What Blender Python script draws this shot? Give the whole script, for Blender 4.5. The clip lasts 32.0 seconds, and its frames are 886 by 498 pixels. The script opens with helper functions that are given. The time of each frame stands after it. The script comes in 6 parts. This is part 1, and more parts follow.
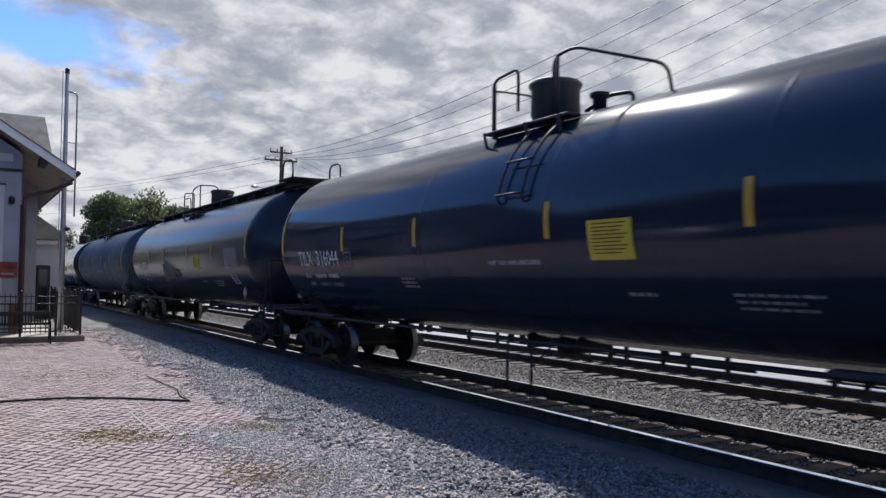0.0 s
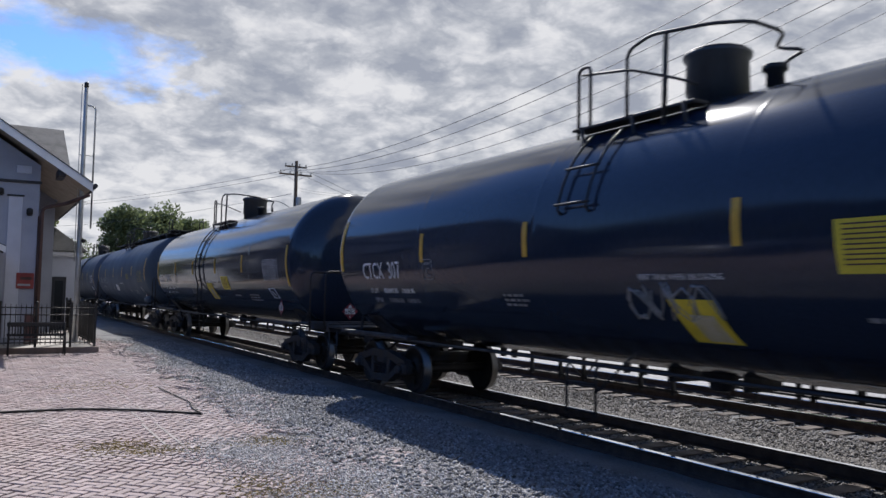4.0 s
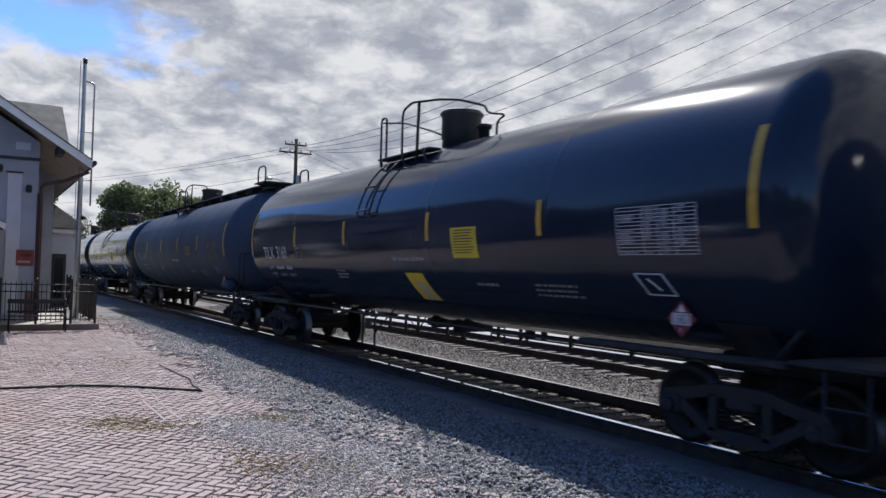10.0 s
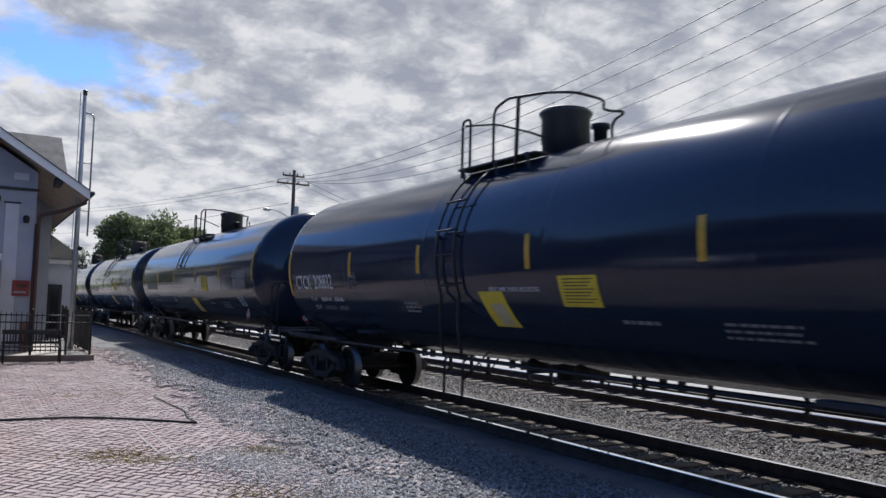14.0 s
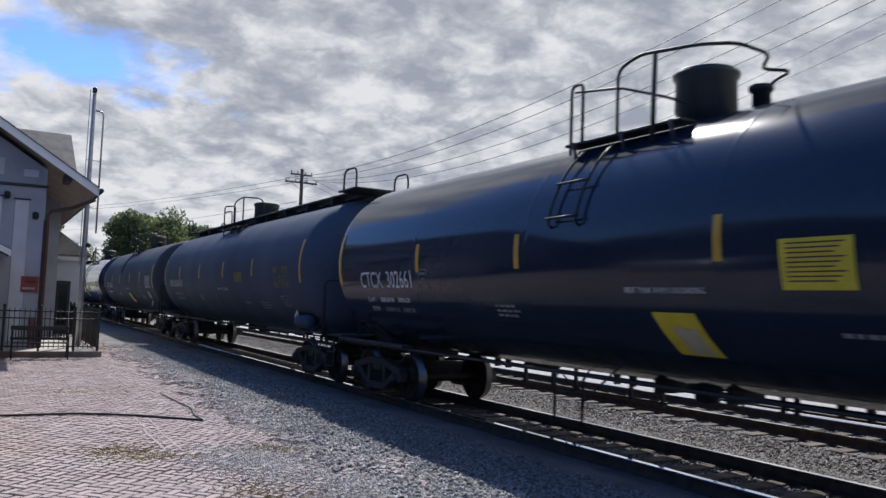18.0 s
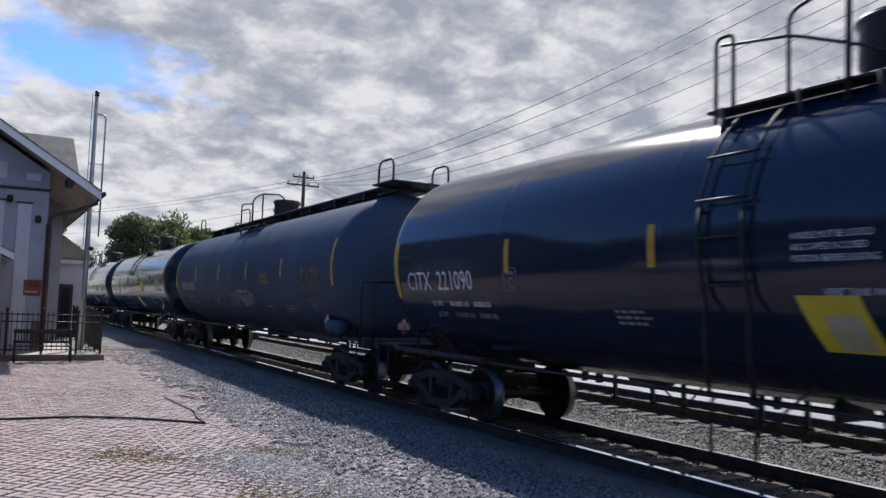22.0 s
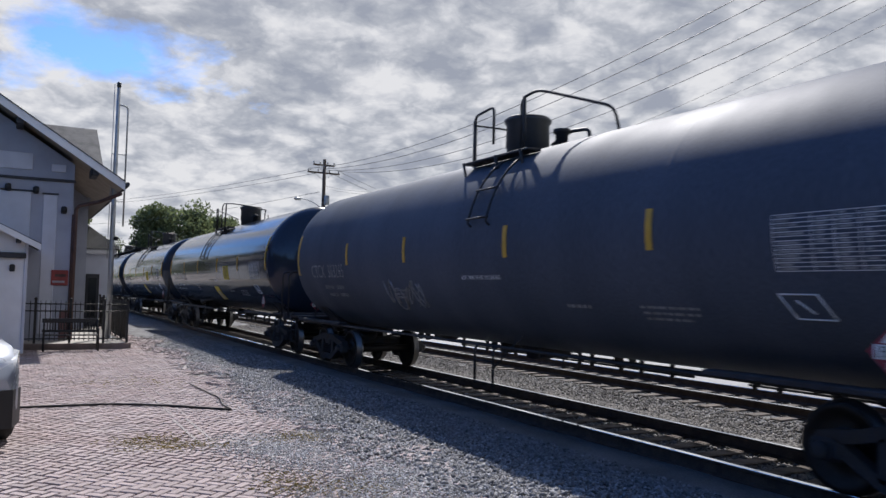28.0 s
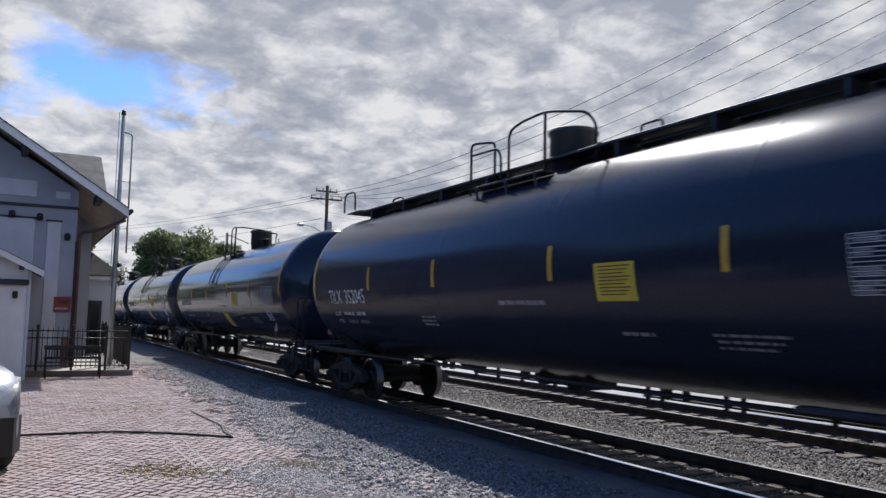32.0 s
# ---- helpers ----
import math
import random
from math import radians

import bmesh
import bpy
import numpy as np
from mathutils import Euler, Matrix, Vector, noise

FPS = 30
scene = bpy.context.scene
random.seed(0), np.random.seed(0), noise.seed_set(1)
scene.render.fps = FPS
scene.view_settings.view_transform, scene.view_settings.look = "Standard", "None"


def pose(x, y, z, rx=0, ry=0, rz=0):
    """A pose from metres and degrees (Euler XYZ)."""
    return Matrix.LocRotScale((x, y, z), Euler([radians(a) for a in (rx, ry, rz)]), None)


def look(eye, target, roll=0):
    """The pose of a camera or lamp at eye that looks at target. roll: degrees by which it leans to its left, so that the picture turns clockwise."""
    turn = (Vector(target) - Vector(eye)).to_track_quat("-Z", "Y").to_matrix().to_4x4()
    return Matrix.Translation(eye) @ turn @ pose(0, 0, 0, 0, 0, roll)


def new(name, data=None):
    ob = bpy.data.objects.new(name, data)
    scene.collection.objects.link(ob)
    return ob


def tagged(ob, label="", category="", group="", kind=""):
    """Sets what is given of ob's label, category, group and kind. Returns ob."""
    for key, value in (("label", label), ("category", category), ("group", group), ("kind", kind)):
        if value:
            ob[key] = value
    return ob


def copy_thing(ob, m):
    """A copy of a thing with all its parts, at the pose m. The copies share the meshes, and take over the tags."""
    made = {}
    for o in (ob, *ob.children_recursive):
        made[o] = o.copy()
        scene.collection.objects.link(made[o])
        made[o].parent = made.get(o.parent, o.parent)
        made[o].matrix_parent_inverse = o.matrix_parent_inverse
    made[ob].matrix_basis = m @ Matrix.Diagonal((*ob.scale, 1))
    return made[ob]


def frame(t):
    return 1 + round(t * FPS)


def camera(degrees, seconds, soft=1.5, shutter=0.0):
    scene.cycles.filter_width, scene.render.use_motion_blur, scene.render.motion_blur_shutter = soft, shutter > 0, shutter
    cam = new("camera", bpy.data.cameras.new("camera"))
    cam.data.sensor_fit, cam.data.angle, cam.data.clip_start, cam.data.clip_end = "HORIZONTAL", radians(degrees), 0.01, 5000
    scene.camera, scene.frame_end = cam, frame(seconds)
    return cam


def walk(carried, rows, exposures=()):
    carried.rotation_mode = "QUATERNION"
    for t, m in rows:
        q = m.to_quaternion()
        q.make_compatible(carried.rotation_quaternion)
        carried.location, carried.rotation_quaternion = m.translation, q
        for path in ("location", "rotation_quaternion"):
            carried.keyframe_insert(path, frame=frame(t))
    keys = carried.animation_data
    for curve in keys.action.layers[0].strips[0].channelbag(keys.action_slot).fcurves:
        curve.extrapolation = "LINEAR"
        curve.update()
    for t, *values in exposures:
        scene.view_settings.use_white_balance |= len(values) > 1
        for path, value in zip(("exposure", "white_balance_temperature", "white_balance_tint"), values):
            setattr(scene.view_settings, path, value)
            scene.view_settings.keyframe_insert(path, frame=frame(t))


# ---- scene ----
# The near rail's head runs along y = 0 at z = 0; the train runs towards +x.
EYE = Vector((0.0, -6.971, 1.826))
cam = camera(59.5, 32.0, 1.5, 0.12)


def aim(yaw, pitch, roll):
    """A camera pose at EYE: yaw from -x towards +y, pitch up, in degrees."""
    a, b = radians(yaw), radians(pitch)
    way = Vector((-math.cos(a) * math.cos(b), math.sin(a) * math.cos(b), math.sin(b)))
    return look(EYE, EYE + way * 5, roll)


AIMS = [
    (0, 31.64, 2.20, 0.54),
    (0.5, 31.70, 2.35, 0.55),
    (1, 31.78, 2.40, 0.69),
    (1.5, 31.85, 2.55, 0.97),
    (2, 31.83, 2.75, 1.26),
    (2.5, 31.68, 3.05, 1.44),
    (3, 31.43, 3.28, 1.39),
    (3.5, 31.04, 3.38, 1.24),
    (5.5, 30.02, 3.02, 1.09),
    (6, 30.26, 2.90, 1.16),
    (6.5, 30.58, 2.87, 1.27),
    (7, 30.72, 2.80, 1.31),
    (7.5, 30.67, 2.68, 1.27),
    (8, 30.56, 2.48, 1.33),
    (8.5, 30.47, 2.24, 1.39),
    (9, 30.49, 2.01, 1.50),
    (9.5, 30.57, 1.80, 1.54),
    (10, 30.70, 1.77, 1.43),
    (10.5, 30.98, 1.98, 1.51),
    (11, 31.31, 2.34, 1.48),
    (11.5, 31.53, 2.73, 1.51),
    (12, 31.54, 3.03, 1.36),
    (12.5, 31.37, 3.34, 1.37),
    (13, 31.16, 3.59, 1.31),
    (13.5, 30.98, 3.87, 1.40),
    (14, 30.85, 4.06, 1.49),
    (14.5, 30.77, 4.12, 1.48),
    (16.5, 30.45, 4.04, 1.46),
    (17, 30.39, 4.05, 1.74),
    (17.5, 30.34, 4.00, 1.80),
    (18, 30.33, 4.04, 2.02),
    (18.5, 30.36, 4.13, 2.04),
    (19, 30.31, 4.23, 2.01),
    (19.5, 30.23, 4.37, 2.06),
    (20, 30.06, 4.38, 2.05),
    (20.5, 29.90, 4.29, 2.01),
    (21, 29.88, 4.20, 1.92),
    (21.5, 29.99, 4.18, 1.89),
    (22, 30.17, 4.19, 1.84),
    (22.5, 30.34, 4.20, 1.75),
    (23, 30.29, 4.24, 1.78),
    (23.5, 30.11, 4.26, 1.76),
    (24, 29.81, 4.23, 1.71),
    (24.5, 29.56, 4.08, 1.60),
    (25, 29.27, 3.88, 1.52),
    (25.5, 29.02, 3.64, 1.41),
    (27.5, 28.57, 3.15, 1.26),
    (28, 28.64, 3.12, 1.30),
    (28.5, 28.69, 3.16, 1.28),
    (29, 28.68, 3.48, 1.44),
    (29.5, 28.67, 3.92, 1.39),
    (30, 28.56, 4.44, 1.37),
    (30.5, 28.45, 4.93, 1.28),
    (31, 28.38, 5.12, 1.19),
    (31.5, 28.37, 5.15, 1.12),
    (32, 28.41, 5.02, 1.17),
]
walk(cam, [(t, aim(a, b, c)) for t, a, b, c in AIMS], [(0, 0.42, 6150, 12), (32, 0.42, 6150, 12)])

# ---- world, sun, exposure ----
SUN_WAY = Vector((-0.85, 0.4226, 0.906)).normalized()
world = bpy.data.worlds.new("world")
scene.world = world
world.use_nodes = True
scene.view_settings.exposure = 0.0


def build_sky():
    tree = world.node_tree
    tree.nodes.clear()
    add, link = tree.nodes.new, tree.links.new
    out, back, sky = add("ShaderNodeOutputWorld"), add("ShaderNodeBackground"), add("ShaderNodeTexSky")
    sky.sky_type, sky.sun_disc = "NISHITA", False
    sky.sun_elevation = math.asin(SUN_WAY.z)
    sky.sun_rotation = math.atan2(SUN_WAY.x, SUN_WAY.y)
    sky.air_density, sky.dust_density, sky.ozone_density = 1.0, 0.3, 4.0
    coord, sep = add("ShaderNodeTexCoord"), add("ShaderNodeSeparateXYZ")
    link(coord.outputs["Generated"], sep.inputs[0])

    def calc(op, a, b):
        n = add("ShaderNodeMath")
        n.operation = op
        for i, v in enumerate((a, b)):
            if isinstance(v, (int, float)):
                n.inputs[i].default_value = v
            elif v is not None:
                link(v, n.inputs[i])
        return n.outputs[0]

    # the cloud deck seen in perspective: small and drawn out towards the horizon
    flat = add("ShaderNodeCombineXYZ")
    depth = calc("DIVIDE", 0.62, calc("ADD", calc("MAXIMUM", sep.outputs[2], 0.0), 0.3))
    link(calc("MULTIPLY", sep.outputs[0], depth), flat.inputs[0])
    link(calc("MULTIPLY", sep.outputs[1], depth), flat.inputs[1])
    link(calc("MULTIPLY", sep.outputs[2], 0.8), flat.inputs[2])

    def fog(scale, detail, rough, shift, warp=0.0):
        n, m = add("ShaderNodeTexNoise"), add("ShaderNodeMapping")
        m.inputs["Location"].default_value = shift
        link(flat.outputs[0], m.inputs[0])
        link(m.outputs[0], n.inputs["Vector"])
        n.inputs["Scale"].default_value, n.inputs["Detail"].default_value = scale, detail
        n.inputs["Roughness"].default_value, n.inputs["Distortion"].default_value = rough, warp
        return n.outputs[0]

    def ramp(value, *stops):
        n = add("ShaderNodeValToRGB")
        el = n.color_ramp.elements
        while len(el) < len(stops):
            el.new(0.5)
        for e, (p, c) in zip(el, stops):
            e.position, e.color = p, (*c, 1) if isinstance(c, tuple) else (c, c, c, 1)
        link(value, n.inputs[0])
        return n.outputs[0]

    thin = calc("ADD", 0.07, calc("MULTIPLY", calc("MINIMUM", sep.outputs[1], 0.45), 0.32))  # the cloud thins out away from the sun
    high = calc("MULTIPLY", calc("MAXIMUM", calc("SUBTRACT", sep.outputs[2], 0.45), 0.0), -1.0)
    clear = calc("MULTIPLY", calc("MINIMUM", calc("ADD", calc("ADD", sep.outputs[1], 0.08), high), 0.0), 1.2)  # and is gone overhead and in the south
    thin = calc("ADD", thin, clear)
    def along(way, size):
        n = add("ShaderNodeVectorMath")
        n.operation = "DOT_PRODUCT"
        link(coord.outputs["Generated"], n.inputs[0])
        n.inputs[1].default_value = Vector(way).normalized() / size
        return n.outputs["Value"]

    across, upward = along((0.09, 0.996, 0.0), 0.15), along((0.27, -0.07, 0.96), 0.047)    # the blue rift in the western sky
    spot = calc("ADD", calc("MULTIPLY", calc("SUBTRACT", across, 0.2), calc("SUBTRACT", across, 0.2)), calc("MULTIPLY", upward, upward))
    rift = calc("MULTIPLY", calc("MAXIMUM", calc("SUBTRACT", 1.0, spot), 0.0), calc("MULTIPLY", calc("MINIMUM", calc("MAXIMUM", calc("MULTIPLY", sep.outputs[0], -2.0), 0.0), 1.0), -0.10))
    thin = calc("ADD", thin, rift)
    low = calc("MAXIMUM", calc("SUBTRACT", 0.2, sep.outputs[2]), 0.0)    # pale cloud closes up towards the horizon
    thin = calc("ADD", thin, calc("MULTIPLY", low, 0.85))
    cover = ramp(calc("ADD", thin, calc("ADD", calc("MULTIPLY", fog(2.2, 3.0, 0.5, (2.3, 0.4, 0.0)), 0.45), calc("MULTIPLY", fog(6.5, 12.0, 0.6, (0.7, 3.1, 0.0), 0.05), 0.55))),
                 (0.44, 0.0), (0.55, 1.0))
    body = calc("ADD", calc("MULTIPLY", fog(13.0, 12.0, 0.55, (4.1, 1.2, 2.0), 0.1), 0.7), calc("MULTIPLY", fog(3.0, 2.0, 0.5, (1.0, 6.0, 0.0)), 0.3))
    bend = add("ShaderNodeVectorMath")
    bend.operation = "ADD"
    puff = add("ShaderNodeTexNoise")
    puff.inputs["Scale"].default_value, puff.inputs["Detail"].default_value = 9.0, 6.0
    link(flat.outputs[0], puff.inputs["Vector"])
    shove = add("ShaderNodeVectorMath")
    shove.operation = "SCALE"
    link(puff.outputs["Color"], shove.inputs[0])
    shove.inputs["Scale"].default_value = 0.16
    link(flat.outputs[0], bend.inputs[0])
    link(shove.outputs[0], bend.inputs[1])
    cell = add("ShaderNodeTexVoronoi")
    cell.feature = "SMOOTH_F1"
    cell.inputs["Scale"].default_value, cell.inputs["Detail"].default_value = 10.0, 4.0
    cell.inputs["Roughness"].default_value, cell.inputs["Smoothness"].default_value = 0.55, 0.35
    link(bend.outputs[0], cell.inputs["Vector"])
    billow = calc("SUBTRACT", 0.89, calc("MULTIPLY", cell.outputs["Distance"], 0.40))
    body = calc("ADD", calc("MULTIPLY", body, 0.55), calc("MULTIPLY", billow, 0.45))
    body = calc("ADD", body, calc("MULTIPLY", low, 0.35))
    tone = ramp(body, (0.40, (0.50, 0.53, 0.60)), (0.465, (0.68, 0.70, 0.74)), (0.52, (0.93, 0.93, 0.94)), (0.575, (1.14, 1.12, 1.09)))
    cloud = add("ShaderNodeVectorMath")
    cloud.operation = "SCALE"
    link(tone, cloud.inputs[0])
    cloud.inputs["Scale"].default_value = 6.3
    mix = add("ShaderNodeMix")
    mix.data_type = "RGBA"
    link(cover, mix.inputs[0])
    blue = add("ShaderNodeVectorMath")
    blue.operation = "MULTIPLY"
    link(sky.outputs[0], blue.inputs[0])
    blue.inputs[1].default_value = (0.86, 1.10, 1.48)
    link(blue.outputs[0], mix.inputs[6])
    link(cloud.outputs[0], mix.inputs[7])
    link(mix.outputs[2], back.inputs[0])
    back.inputs[1].default_value = 0.082
    link(back.outputs[0], out.inputs[0])


build_sky()
sun = new("sun", bpy.data.lights.new("sun", "SUN"))
sun.data.energy, sun.data.angle, sun.data.color = 4.3, radians(0.6), (1.0, 0.95, 0.88)
sun.matrix_basis = look(SUN_WAY * 50, (0, 0, 0))

# ---- materials ----


def material(name, color, rough=0.6, metal=0.0, vary=0.25, scale=3.0, grain=0.0, grain_scale=60.0, second=None, coat=0.0, random_tint=0.0, island=0.0,
             streak=False, bump_depth=0.01, spec=0.5):
    """A procedural surface: base colour varied at two scales, with fine relief. second: the colour of large stains."""
    mat = bpy.data.materials.new(name)
    mat.use_nodes = True
    tree = mat.node_tree
    bsdf = tree.nodes["Principled BSDF"]
    add, link = tree.nodes.new, tree.links.new
    coord = add("ShaderNodeTexCoord")
    place = add("ShaderNodeMapping")
    link(coord.outputs["Object"], place.inputs[0])
    if streak:
        place.inputs["Scale"].default_value = (1.0, 1.0, 0.12)
    large, small = add("ShaderNodeTexNoise"), add("ShaderNodeTexNoise")
    for n, s, d in ((large, scale, 5.0), (small, grain_scale, 3.0)):
        link(place.outputs[0], n.inputs["Vector"])
        n.inputs["Scale"].default_value, n.inputs["Detail"].default_value = s, d
    tint = add("ShaderNodeMix")
    tint.data_type = "RGBA"
    other = second or tuple(c * (1 - vary) for c in color)
    tint.inputs[6].default_value = (*color, 1)
    tint.inputs[7].default_value = (*other, 1)
    curve = add("ShaderNodeMapRange")
    curve.inputs["From Min"].default_value, curve.inputs["From Max"].default_value = 0.4, 0.68
    link(large.outputs[0], curve.inputs[0])
    link(curve.outputs[0], tint.inputs[0])
    fine = add("ShaderNodeMix")
    fine.data_type, fine.blend_type = "RGBA", "MULTIPLY"
    fine.inputs[0].default_value = 1.0
    span = add("ShaderNodeMapRange")
    span.inputs["From Min"].default_value, span.inputs["From Max"].default_value = 0.3, 0.7
    span.inputs["To Min"].default_value, span.inputs["To Max"].default_value = 1 - vary * 0.7, 1 + vary * 0.5
    link(small.outputs[0], span.inputs[0])
    link(tint.outputs[2], fine.inputs[6])
    link(span.outputs[0], fine.inputs[7])
    last = fine.outputs[2]
    if random_tint or island:
        pick = add("ShaderNodeNewGeometry" if island else "ShaderNodeObjectInfo")
        spread = add("ShaderNodeMapRange")
        amount = island or random_tint
        spread.inputs["To Min"].default_value, spread.inputs["To Max"].default_value = 1 - amount, 1 + amount
        link(pick.outputs["Random Per Island" if island else "Random"], spread.inputs[0])
        each = add("ShaderNodeMix")
        each.data_type, each.blend_type = "RGBA", "MULTIPLY"
        each.inputs[0].default_value = 1.0
        link(last, each.inputs[6])
        link(spread.outputs[0], each.inputs[7])
        last = each.outputs[2]
    link(last, bsdf.inputs["Base Color"])
    gloss = add("ShaderNodeMapRange")
    gloss.inputs["To Min"].default_value, gloss.inputs["To Max"].default_value = max(0.03, rough * 0.8), min(1.0, rough * 1.25)
    link(large.outputs[0], gloss.inputs[0])
    link(gloss.outputs[0], bsdf.inputs["Roughness"])
    bsdf.inputs["Metallic"].default_value = metal
    bsdf.inputs["Specular IOR Level"].default_value = spec
    bsdf.inputs["Coat Weight"].default_value = coat
    bsdf.inputs["Coat Roughness"].default_value = 0.12
    if grain:
        bump = add("ShaderNodeBump")
        bump.inputs["Strength"].default_value, bump.inputs["Distance"].default_value = grain, bump_depth
        link(small.outputs[0], bump.inputs["Height"])
        link(bump.outputs[0], bsdf.inputs["Normal"])
    return mat


